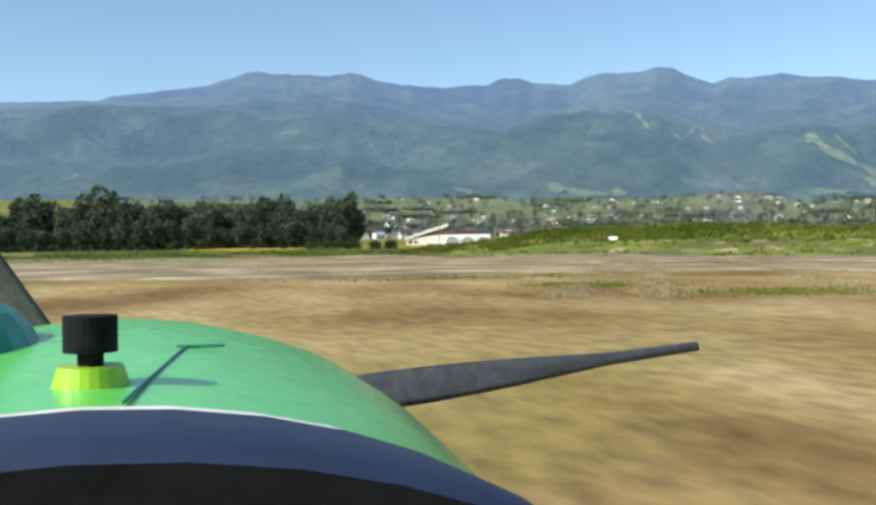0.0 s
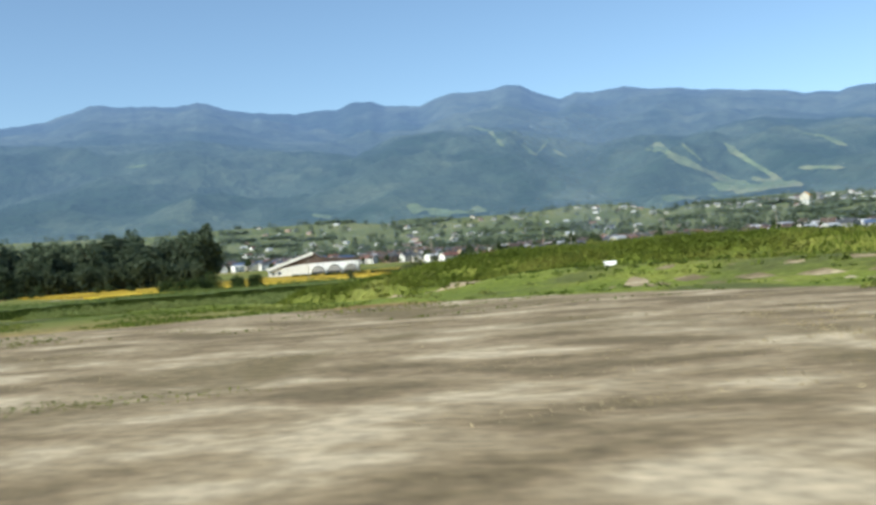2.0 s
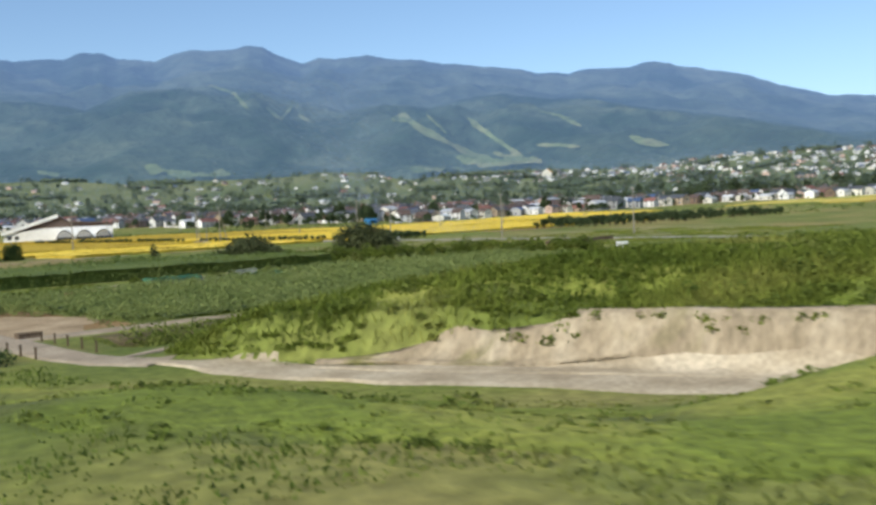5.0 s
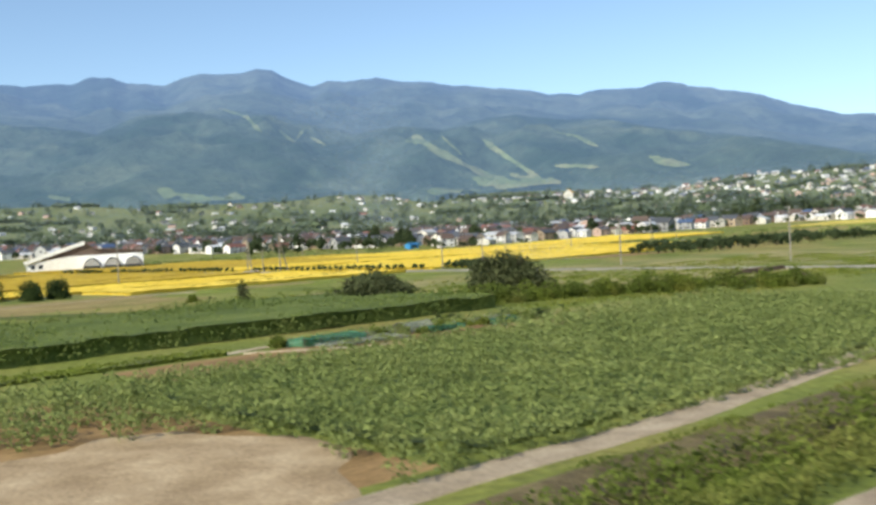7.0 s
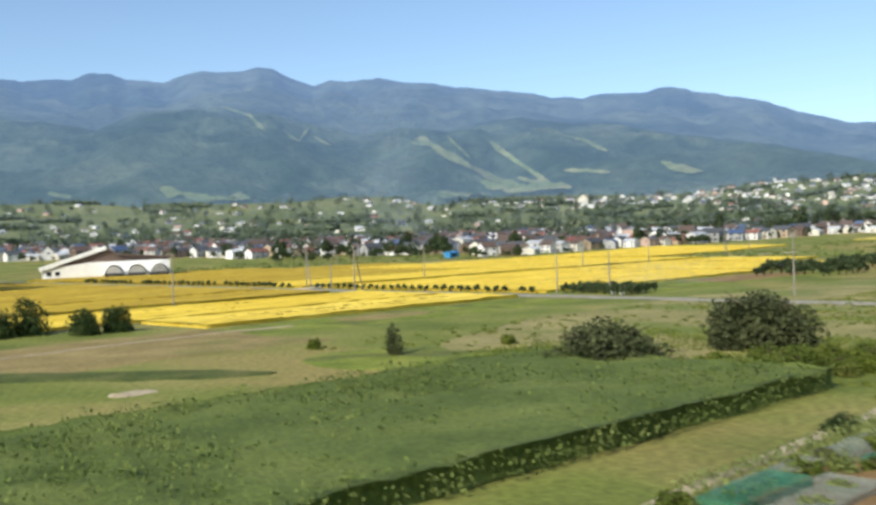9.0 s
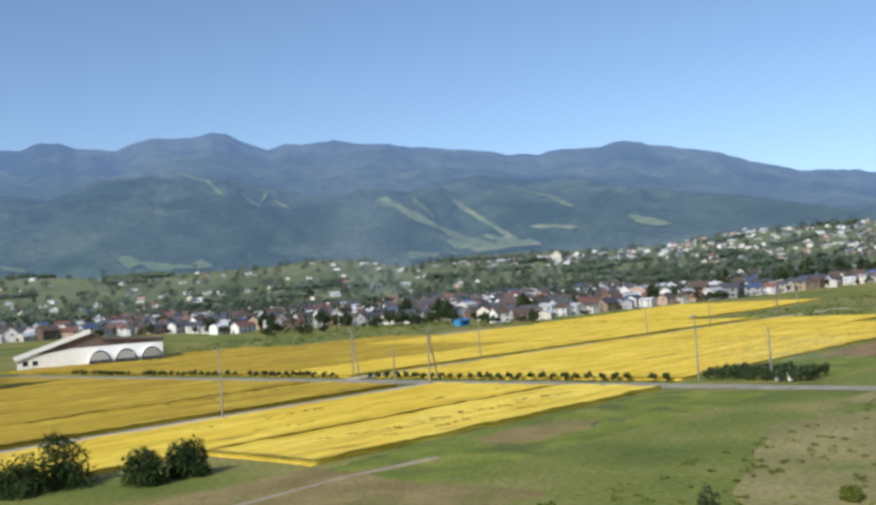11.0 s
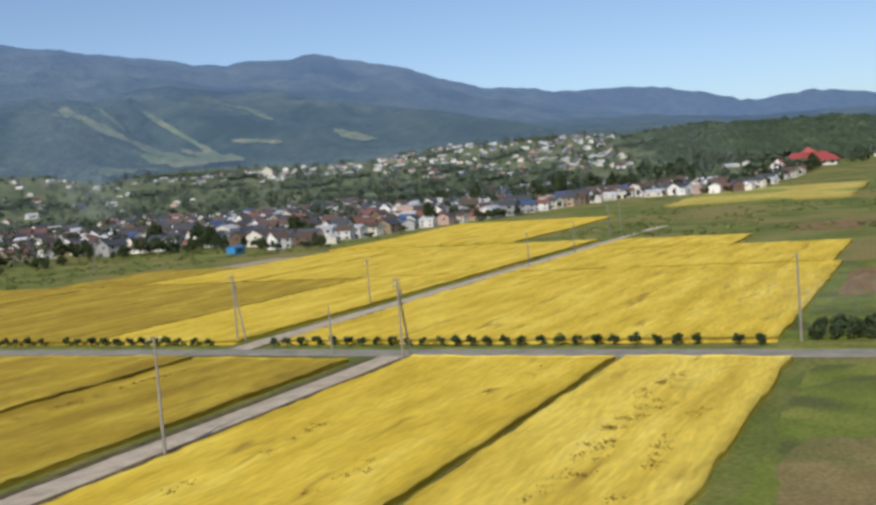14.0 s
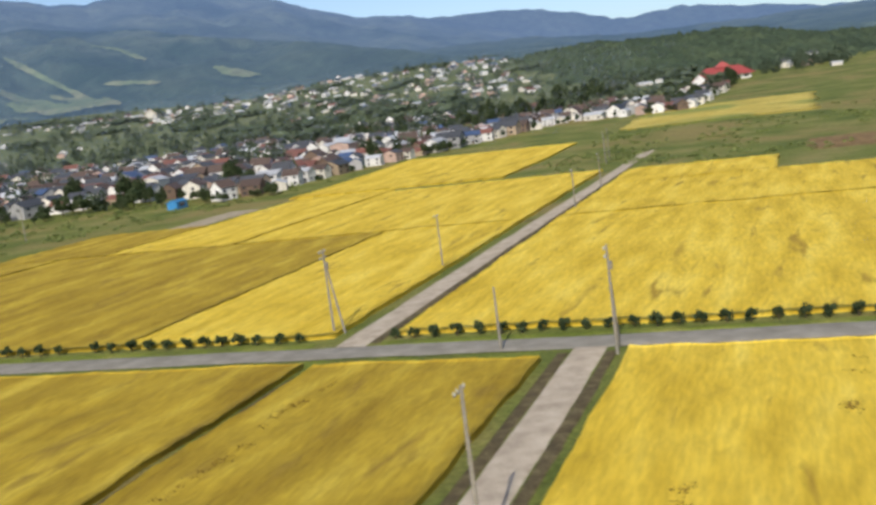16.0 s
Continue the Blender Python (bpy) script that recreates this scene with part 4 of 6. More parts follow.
def rough(u0, u1, v0, v1, n, tall, seed, test=None, world_axes=False):
    r = np.random.default_rng(seed)
    U, V = r.uniform(u0, u1, n), r.uniform(v0, v1, n)
    x, y = (U, V) if world_axes else xy(U, V)
    clump = smooth(-0.45, 0.5, fbm(x / 4.5, y / 4.5, 2, seed)) * r.uniform(0.1, 1, n)
    ok = clump > 0.12
    if test is not None:
        ok &= test(x, y)
    x, y, clump = x[ok], y[ok], clump[ok]
    return np.stack([x, y, height(x, y) - 0.03, tall * (0.25 + clump)], -1)


def off_track(x, y):
    s = (x + 75) * 0.803 + (y + 242) * 0.596 + 1.2 * vnoise(x / 4, y / 4, 8)
    u, v = x * CU + y * SU, -x * SU + y * CU
    path = (np.abs(v + 205.4) < 1.0) & (u < -112)
    bridge = (u < -136.5) & (u > -143) & (v > -211)
    return ((s < -3.0) | (s > 4.4 - 2.0 * smooth(-251, -247, y)) | (y > -240.5)) & ~path & ~bridge


blades("levee_brush", "tall yellow-green brush on the levee", rough(-140, -20, -275, -206, 170000, 0.6, 91, lambda x, y: (bank(x, y) > 0.7) & off_track(x, y) & ((x + 75) * 0.803 + (y + 242) * 0.596 > 2.6)), "brush", 0.8, 0.05, 92)
blades("rough_grass", "rough green grass beside the dirt track", rough(-136, -60, -208, -195, 30000, 0.3, 93, lambda x, y: (bank(x, y) < 0.6) & off_track(x, y)), "weeds", 0.5, 0.045, 94)
blades("rough_grass", "rough green grass along the airstrip edge", rough(-125, -20, -300, -239, 120000, 0.2, 95, lambda x, y: off_track(x, y) & ((x + 75) * 0.803 + (y + 242) * 0.596 < 3), True), "weeds", 0.4, 0.05, 96)
blades("rough_grass", "rough meadow grass below the bushes", rough(-70, 60, -158, -100, 60000, 0.35, 97), "brush", 0.4, 0.07, 98)
plants("vegetables", "leafy green vegetable plants in the garden", bush_field(-104, -76, -151, -147.5, 0.9, 1.0, 0.9, 0.5, 40, 99), "leaf", 0.09, 100)
plants("vegetables", "bright yellow-green row of leafy vegetables", bush_field(-150, -112, -150, -146.8, 0.7, 0.9, 0.6, 0.42, 34, 101), "brush", 0.085, 102)


plants("ditch_hedge", "dense dark green brush along the ditch", bush_field(-134, -66, -203.6, -198.2, 0.9, 0.9, 1.1, 0.65, 50, 111), "weeds", 0.10, 112)
plants("ditch_hedge", "dense dark green brush beside the ditch crossing", bush_field(-158, -143.6, -204, -196, 0.8, 0.8, 1.2, 0.6, 50, 113), "tree", 0.10, 114)


def thicket(name, label, u0, u1, v0, v1, n, per, tall, wide, mat, size, seed, test):
    """Tufts of brush, each a low dome of leaf clumps standing on the land."""
    r = np.random.default_rng(seed)
    U, V = r.uniform(u0, u1, n), r.uniform(v0, v1, n)
    x, y = xy(U, V)
    ok = test(x, y) & (fbm(x / 7, y / 7, 2, seed) > -0.8)
    x, y = x[ok], y[ok]
    f = r.uniform(0.35, 1.0, len(x)) * (0.75 + 0.4 * vnoise(x / 6, y / 6, seed + 1))
    p = r.normal(size=(len(x), per, 3))
    p /= np.linalg.norm(p, axis=2)[:, :, None]
    p *= r.uniform(0.5, 1.1, (len(x), per, 1))
    out = np.empty_like(p)
    out[..., 0] = x[:, None] + p[..., 0] * wide * f[:, None]
    out[..., 1] = y[:, None] + p[..., 1] * wide * f[:, None]
    out[..., 2] = height(x, y)[:, None] + np.abs(p[..., 2]) * tall * f[:, None]
    return plants(name, label, out.reshape(-1, 3), mat, size, seed + 2, 0.6)


def on_levee(x, y):
    s = (x + 75) * 0.803 + (y + 242) * 0.596 + 0.9 * vnoise(x / 3.5, y / 3.5, 18) + 2.4 * smooth(-248.5, -246.5, y)
    return (bank(x, y) > 0.25) & (s > 4.3 + 0.35 * (1 - smooth(-252, -248, y))) & (y > -284)


def on_strip_edge(x, y):
    s = (x + 75) * 0.803 + (y + 242) * 0.596 + 2.0 * vnoise(x / 5, y / 5, 28)
    return (s < -4.0) & (s > -20) & off_track(x, y)


thicket("levee_tufts", "bright yellow-green tufts of brush on the levee", -139, -92, -252, -206.6, 5600, 60, 0.7, 0.85, "brush", 0.08, 131, on_levee)
thicket("levee_tufts", "bright yellow-green tufts of brush on the levee", -92, -40, -262, -207, 1800, 40, 0.9, 1.1, "brush", 0.13, 133, on_levee)
thicket("levee_tufts", "darker green tufts of weeds on the levee", -139, -60, -262, -206.6, 1100, 60, 0.9, 0.9, "weeds", 0.10, 135, on_levee)
blades("levee_grass", "tall green grass on the face of the levee", rough(-80, -36, -268, -224, 190000, 0.42, 137, lambda x, y: (bank(x, y) > 0.15) & ((x + 75) * 0.803 + (y + 242) * 0.596 > 3.0 + 2.6 * (1 - smooth(-250, -245, y))) & ((x + 75) * 0.803 + (y + 242) * 0.596 < 16), True), "brush", 0.5, 0.045, 138)
thicket("edge_tufts", "low green tufts of grass below the airstrip", -165, -95, -290, -215, 2600, 30, 0.38, 0.7, "weeds", 0.085, 141, on_strip_edge)
thicket("meadow_tufts", "scattered green weed tufts in the meadow", -75, 10, -158, -80, 700, 40, 0.6, 0.9, "brush", 0.10, 139, lambda x, y: bank(x, y) < 0.3)
blades("strip_stubble", "short dry stubble on the airstrip", rough(-98, -48, -364, -288, 60000, 0.07, 145, lambda x, y: (x + 75) * 0.803 + (y + 242) * 0.596 < -19, True), "straw", 0.1, 0.012, 146)


# bleached wheel lines, bare patches and thin green patches on the airstrip
def scatter(centres, seed, tall):
    r = np.random.default_rng(seed)
    out = []
    for px, py, w, l, n in centres:
        x, y = px + r.normal(0, w * 0.5, n), py + r.normal(0, l * 0.5, n)
        out.append(np.stack([x, y, height(x, y) + 0.05, tall * r.uniform(0.4, 1.2, n)], -1))
    return np.concatenate(out)


rs = random.Random(23)
pale, green = [], []
for dx in (0.0, -1.9, 4.6):
    for k in range(60):
        f = 0.3 + 0.7 * k / 59
        pale.append((float(np.interp(f, [0, 0.3, 0.62, 1], [-75.3, -72.1, -67, -61.5])) + dx + rs.uniform(-0.1, 0.1), -362 + 51 * f, 0.5, 0.9, 260))
for k in range(30):
    px, py = rs.uniform(-88, -48), rs.uniform(-326, -294)
    if (px + 75) * 0.803 + (py + 242) * 0.596 < -23:
        pale.append((px, py, rs.uniform(1.5, 5), rs.uniform(0.5, 1.4), 900))
for px, py, w, l in ((-74.5, -335, 5, 1.6), (-71.8, -341.5, 2.2, 1.6), (-62.5, -323, 3, 1.2), (-69, -346, 2.4, 1.6), (-57, -316, 3.5, 1.2), (-80, -318, 3, 1.0)):
    green.append((px, py, w, l, 3000))
blades("bleached_stubble", "bleached straw along worn lines of the airstrip", scatter(pale, 151, 0.05), "pale_straw", 0.1, 0.010, 152)
blades("strip_grass", "thin yellow-green grass patches on the airstrip", scatter(green, 153, 0.06), "brush", 0.1, 0.012, 154)


thicket("field_brush", "rough dark green brush beyond the rice fields", 200, 400, -70, 62, 520, 26, 1.5, 3.0, "leaf", 0.42, 181, lambda x, y: (fbm(x / 30, y / 30, 2, 3) > -0.15) & ~((x * CU + y * SU > 372) & (-x * SU + y * CU > -28)))
thicket("edge_brush", "rough green brush along the town edge", 60, 330, 150, 260, 500, 26, 1.8, 3.0, "leaf", 0.42, 183, lambda x, y: (-x * SU + y * CU > 204 - 0.28 * (x * CU + y * SU - 60)) & (np.hypot(x - ex, y - ey) < 470))
# ---- poles ----
def utility_pole(x, y, label, double=None, tall=10.5, arms=2, arm_turn=TURN):
    root = tagged(new("utility_pole"), label, "pole", "utility poles")
    root.location = (x, y, float(height(x, y)))
    bm = bmesh.new()
    add_tube(bm, (0, 0, -0.5), (0, 0, tall), 0.17, 0.10, 12)
    part("pole", bm, M["concrete"], root)
    if double:
        bm = bmesh.new()
        add_tube(bm, (double[0], double[1], -0.5), (0.12, 0.12, tall - 0.9), 0.16, 0.10, 12)
        part("brace_pole", bm, M["concrete"], root)
    c, s = math.cos(arm_turn), math.sin(arm_turn)
    for k in range(arms):
        z = tall - 0.35 - 0.75 * k
        bm = bmesh.new()
        add_box(bm, 0.13 * -s, 0.13 * c, z, 2.0, 0.09, 0.09, 0.01, arm_turn)
        arm = part("crossarm", bm, M["steel"], root)
        for q in (-0.85, -0.3, 0.85):
            bm = bmesh.new()
            add_tube(bm, (q * c - 0.13 * s, q * s + 0.13 * c, z + 0.05), (q * c - 0.13 * s, q * s + 0.13 * c, z + 0.27), 0.06, 0.045, 8)
            part("insulator", bm, M["porcelain"], arm)
    if arms == 2:
        bm = bmesh.new()
        add_tube(bm, (0.32, 0, tall - 2.4), (0.32, 0, tall - 1.6), 0.24, 0.24, 12)
        part("transformer", bm, M["concrete"], root, "grey pole transformer")
    return root


for x, y, d, tall, arms in ((-42, -11.7, None, 10.4, 1), (0.3, 0.2, (2.6, 1.0), 10.5, 2), (3.8, 38.6, (0.9, -1.0), 10.3, 2), (0.0, 13.0, None, 6.6, 0), (43, 50, None, 8.6, 1), (103, 58.2, None, 8.6, 1), (139, 70.1, None, 8.6, 1),
                            (200, 98.5, (3, 1.5), 10, 2), (222, 108, None, 10, 1), (25.8, -40, None, 10.4, 1), (30.5, -50.5, None, 8.0, 0), (44.5, -82.5, None, 10.3, 1), (58, -115, None, 10.3, 1), (51, 247, None, 10, 1), (95, 240, None, 10, 1)):
    utility_pole(x, y, "grey concrete A-frame utility pole with crossarms" if d else "grey concrete utility pole beside the field", d, tall, arms)


# ---- houses ----
def gable_bm(w, d, h, rh):
    bm = bmesh.new()
    a = [(-w / 2, -d / 2), (w / 2, -d / 2), (w / 2, d / 2), (-w / 2, d / 2)]
    lo = [bm.verts.new((x, y, -0.6)) for x, y in a]
    hi = [bm.verts.new((x, y, h)) for x, y in a]
    r0, r1 = bm.verts.new((-w / 2, 0, h + rh)), bm.verts.new((w / 2, 0, h + rh))
    bm.faces.new((lo[0], lo[1], hi[1], hi[0]))
    bm.faces.new((lo[2], lo[3], hi[3], hi[2]))
    bm.faces.new((lo[1], lo[2], hi[2], r1, hi[1]))
    bm.faces.new((lo[3], lo[0], hi[0], r0, hi[3]))
    bm.faces.new((hi[0], hi[1], r1, r0))
    bm.faces.new((hi[2], hi[3], r0, r1))
    return bm


def roof_bm(w, d, h, rh, over=0.5, thick=0.16):
    bm = bmesh.new()
    sl = math.atan2(rh, d / 2)
    run = math.hypot(rh, d / 2) + over
    for s in (-1, 1):
        m = Matrix.Translation((0, s * (d / 4 + over * math.cos(sl) / 2), h + rh / 2 - over * math.sin(sl) / 2 + thick * 0.6)) @ Matrix.Rotation(-s * sl, 4, "X") @ Matrix.Diagonal((w + 2 * over, run, thick, 1))
        bmesh.ops.create_cube(bm, size=1, matrix=m)
    add_box(bm, 0, 0, h + rh + thick * 0.9, w + 2 * over, 0.32, 0.16)
    return bm


def house(name, label, x, y, turn, w, d, h, rh, wall, roof, seed, rich=True, group="houses of the town", category="house"):
    r = random.Random(seed)
    root = tagged(new(name), label, category, group)
    root.location, root.rotation_euler = (x, y, float(height(x, y))), (0, 0, turn)
    part("wall", gable_bm(w, d, h, rh), wall, root)
    part("roof", roof_bm(w, d, h, rh), roof, root)
    storeys = 2 if h > 4 else 1
    for k in range(storeys):
        for s in (-1, 1):
            for q in ((-0.28, 0.28) if rich else (0.0,)):
                bm = bmesh.new()
                add_box(bm, q * w, s * (d / 2 + 0.03), 1.5 + 2.7 * k, 1.7 if rich else w * 0.5, 0.10, 1.15)
                part("window", bm, M["glass"], root)
        if rich:
            bm = bmesh.new()
            add_box(bm, (w / 2 + 0.03) * (1 if k else -1), 0.1 * d, 1.5 + 2.7 * k, 0.10, 1.5, 1.1)
            part("window", bm, M["glass"], root)
    if rich:
        bm = bmesh.new()
        add_box(bm, 0.05 * w, -d / 2 - 0.04, 1.0, 1.0, 0.12, 2.0)
        part("door", bm, M["timber"], root)
        bm = bmesh.new()
        add_box(bm, 0.08 * w, -d / 2 - 0.75, 2.45, 2.6, 1.6, 0.14)
        part("porch_roof", bm, roof, root)
    return root


WN = ["white", "cream", "grey", "tan", "brown", "pale pink"]
RN = ["dark slate", "rust-red", "silver metal", "dark brown", "dull blue", "bright red"]
MODELS = []
for k, (wi, ri, w, d, h, rh) in enumerate(((0, 0, 11, 8, 5.4, 2.4), (1, 0, 10, 8, 5.4, 2.2), (0, 1, 10, 8, 5.2, 2.6), (3, 1, 12, 8, 3.4, 2.4), (2, 0, 12, 9, 5.4, 2.5), (4, 3, 11, 8, 5.2, 2.8), (0, 2, 11, 8, 5.4, 1.6),
                                           (1, 3, 9, 8, 5.4, 2.4), (2, 4, 10, 8, 5.2, 2.2), (4, 1, 10, 9, 3.2, 2.6), (0, 3, 9, 7, 5.6, 3.0), (3, 0, 13, 9, 5.2, 2.6), (1, 2, 14, 9, 3.6, 1.4), (5, 0, 11, 9, 5.8, 1.8))):
    MODELS.append((wi, ri, w, d, h, rh))
EDGE = [(-6, 640), (3, 610), (11, 600), (17, 575), (23, 458), (25.3, 462), (28.6, 478), (31, 482), (34.2, 455), (38.2, 446), (43.7, 504), (46.5, 522), (51, 570), (55.4, 636), (58, 628), (61.5, 604), (65.3, 795), (66.5, 930)]
DEEP = [(-6, 120), (3, 220), (10.9, 260), (24, 330), (33.5, 420), (45, 420), (53, 260), (57, 160), (62, 110), (66.5, 60)]
sites = []
rt = random.Random(11)
made = {}


def town_house(x, y, turn, k, rich):
    key = (k, rich)
    if key in made:
        return put(made[key], x, y, turn, rt.uniform(0.6, 0.9))
    wi, ri, w, d, h, rh = MODELS[k]
    made[key] = house("house", f"{WN[wi]} house with a {RN[ri]} gable roof", x, y, turn, w, d, h, rh, WALLS[wi], ROOFS[ri], k, rich)
    return made[key]


KEEP = [(158, 244), (215, 268), (235, 262), (196, 300), (225, 255), (320, 300), (332, 272), (285, 256), (352, 287), (372, 300), (307, 278), (150, 232)]
FAR_SITES = []
for row in range(36):
    for step in range(230):
        a = -6 + step * 0.31 + rt.uniform(-0.15, 0.15)
        near = float(np.interp(a, [p[0] for p in EDGE], [p[1] for p in EDGE]))
        deep = float(np.interp(a, [p[0] for p in DEEP], [p[1] for p in DEEP]))
        d = near + row * 11 + rt.uniform(-5, 5)
        if a > 66.3 or row * 11 > deep or rt.random() < 0.12 + 0.45 * (row * 11 / deep) ** 2:
            continue
        x, y = ex + d * math.sin(radians(a)), ey + d * math.cos(radians(a))
        if vnoise(x / 55, y / 55, 4) < -0.42 or any(math.hypot(x - p, y - q) < 9.2 for p, q in sites) or any(math.hypot(x - p, y - q) < 12 for p, q in KEEP):
            continue
        sites.append((x, y))
        k = rt.choices(range(14), (3.5, 3, 3.5, 1.5, 2, 2, 4.5, 2.5, 2, 1.6, 3.5, 1.6, 3, 2))[0]
        turn = TURN + rt.choice((0, math.pi / 2, math.pi, -math.pi / 2)) + rt.gauss(0, 0.25)
        if row < 6 and len(sites) < 275:
            town_house(x, y, turn, k, True)
        else:
            FAR_SITES.append((x, y, turn, k))
# scattered hamlets higher up the valley
for a0, a1, r0, r1, n in ((-8, 34, 950, 1350, 90), (4, 34, 1400, 1700, 60), (34, 47, 1350, 1700, 140), (44, 57, 1000, 1650, 150), (44, 56, 1450, 1800, 110), (60, 72, 950, 1100, 14)):
    for k in range(n):
        a, d = rt.uniform(a0, a1), rt.uniform(r0, r1)
        x, y = ex + d * math.sin(radians(a)), ey + d * math.cos(radians(a))
        if not any(math.hypot(x - p, y - q) < 14 for p, q in sites):
            sites.append((x, y))
            FAR_SITES.append((x, y, rt.uniform(0, 6.28), rt.choice((0, 1, 2, 4, 6, 6, 7, 8, 12, 12, 13))))
vs, fs, mi = [], [], []
for x, y, turn, k in FAR_SITES:
    wi, ri, w, d, h, rh = MODELS[k]
    z, c, s_, f = float(height(x, y)), math.cos(turn), math.sin(turn), rt.uniform(0.6, 0.95)
    w, d, h, rh = w * f / 2, d * f / 2, h * f, rh * f
    o = len(vs)
    local = [(-w, -d, -1), (w, -d, -1), (w, d, -1), (-w, d, -1), (-w, -d, h), (w, -d, h), (w, d, h), (-w, d, h), (-w, 0, h + rh), (w, 0, h + rh),
             (-w - 0.5, -d - 0.5, h - 0.1), (w + 0.5, -d - 0.5, h - 0.1), (w + 0.5, d + 0.5, h - 0.1), (-w - 0.5, d + 0.5, h - 0.1), (-w - 0.5, 0, h + rh + 0.25), (w + 0.5, 0, h + rh + 0.25),
             (-0.55 * w, -d - 0.06, h * 0.55), (0.55 * w, -d - 0.06, h * 0.55), (0.55 * w, -d - 0.06, h * 0.8), (-0.55 * w, -d - 0.06, h * 0.8)]
    vs += [(x + p * c - q * s_, y + p * s_ + q * c, z + r) for p, q, r in local]
    fs += [[o + i for i in q] for q in ((0, 1, 5, 4), (2, 3, 7, 6), (1, 2, 6, 5), (3, 0, 4, 7), (4, 7, 8, 8), (5, 9, 6, 6), (10, 11, 15, 14), (12, 13, 14, 15), (16, 17, 18, 19))]
    mi += [wi] * 6 + [6 + ri] * 2 + [12]
me = bpy.data.meshes.new("far_houses")
me.from_pydata(vs, [], [[q for i, q in enumerate(f) if q not in f[:i]] for f in fs])
for ma in WALLS + ROOFS + [M["glass"]]:
    me.materials.append(ma)
me.polygons.foreach_set("material_index", mi)
me.update()
tagged(new("far_houses", me), "many small houses of the town and hillside hamlets", "houses", kind="stuff")

# houses that stand out at the edge of the fields
house("shed", "small bright blue sheet-metal shed at the field edge", 158, 244, TURN, 6.5, 4, 2.6, 0.5, M["blue_sheet"], M["blue_sheet"], 1, False, category="shed")
house("house", "white house with a steep brown gable roof", 334, 272, TURN - 1.2, 9, 11, 5.0, 4.2, WALLS[0], ROOFS[3], 2)
house("house", "broad tan two-storey house with a low silver roof", 318, 300, TURN, 15, 10, 7.5, 0.9, WALLS[5], ROOFS[2], 3)
house("house", "cream house with a dark slate gable roof", 196, 300, TURN, 8, 8, 7.2, 1.4, WALLS[1], ROOFS[2], 4)
house("house", "white cottage with a dark gable roof", 225, 255, TURN + 1.5, 8, 7, 5.2, 3.0, WALLS[0], ROOFS[0], 5)
hall = tagged(new("hall"), "large white hall with a steep bright red hipped roof", "hall")
hall.scale = (1.0, 1.0, 0.95)
hall.location, hall.rotation_euler = (757, 262, float(height(757, 262))), (0, 0, radians(-58))
bm = bmesh.new()
add_box(bm, 0, 0, 1.5, 40, 24, 5)
part("wall", bm, WALLS[0], hall)
for w, d, z0, z1, t in ((46, 30, 3.6, 11.5, 26), (13, 9, 10.8, 15.5, 2)):
    bm = bmesh.new()
    lo = [bm.verts.new((sx * w / 2, sy * d / 2, z0)) for sx, sy in ((-1, -1), (1, -1), (1, 1), (-1, 1))]
    hi = [bm.verts.new((sx * t / 2, sy * 1.2, z1)) for sx, sy in ((-1, -1), (1, -1), (1, 1), (-1, 1))]
    for i in range(4):
        bm.faces.new((lo[i], lo[(i + 1) % 4], hi[(i + 1) % 4], hi[i]))
    bm.faces.new(hi)
    bm.faces.new(lo[::-1])
    part("roof", bm, ROOFS[5], hall)
for k in range(6):
    bm = bmesh.new()
    add_box(bm, -16 + k * 6.4, -12.05, 1.9, 3.2, 0.12, 1.8)
    part("window", bm, M["glass"], hall)
house("house", "pale house with a bright red gable roof", 650, 240, TURN, 16, 14, 5, 6, WALLS[0], ROOFS[5], 7)

# ---- trees of the town and the wood ----
BROAD = [tree("town_tree", "dark green broadleaf tree among the houses", 285, 256, 13, 7.5, 201, "town_leaf", 800, 0.55, 0.3, group="town trees"),
         tree("town_tree", "dark green broadleaf tree among the houses", 215, 268, 9, 12, 202, "town_leaf", 900, 0.58, 0.3, group="town trees"),
         tree("town_tree", "dark green broadleaf tree among the houses", 235, 262, 8, 9, 203, "town_leaf", 700, 0.55, 0.3, group="town trees")]
FAR_TREES = []
count = 0
for k in range(1100):
    a = rt.uniform(-6, 66)
    near = float(np.interp(a, [p[0] for p in EDGE], [p[1] for p in EDGE]))
    deep = float(np.interp(a, [p[0] for p in DEEP], [p[1] for p in DEEP]))
    d = near + (rt.uniform(-16, 12) if k < 220 else rt.uniform(-4, deep * 1.15))
    x, y = ex + d * math.sin(radians(a)), ey + d * math.cos(radians(a))
    if any(math.hypot(x - p, y - q) < 6 for p, q in sites):
        continue
    f = rt.uniform(0.25, 0.7) if k < 220 else rt.uniform(0.4, 1.15)
    if d - near < 120 and count < 232:
        count += 1
        put(rt.choice(BROAD), x, y, rt.uniform(0, 6), f)
    else:
        FAR_TREES.append((x, y, f * 11))
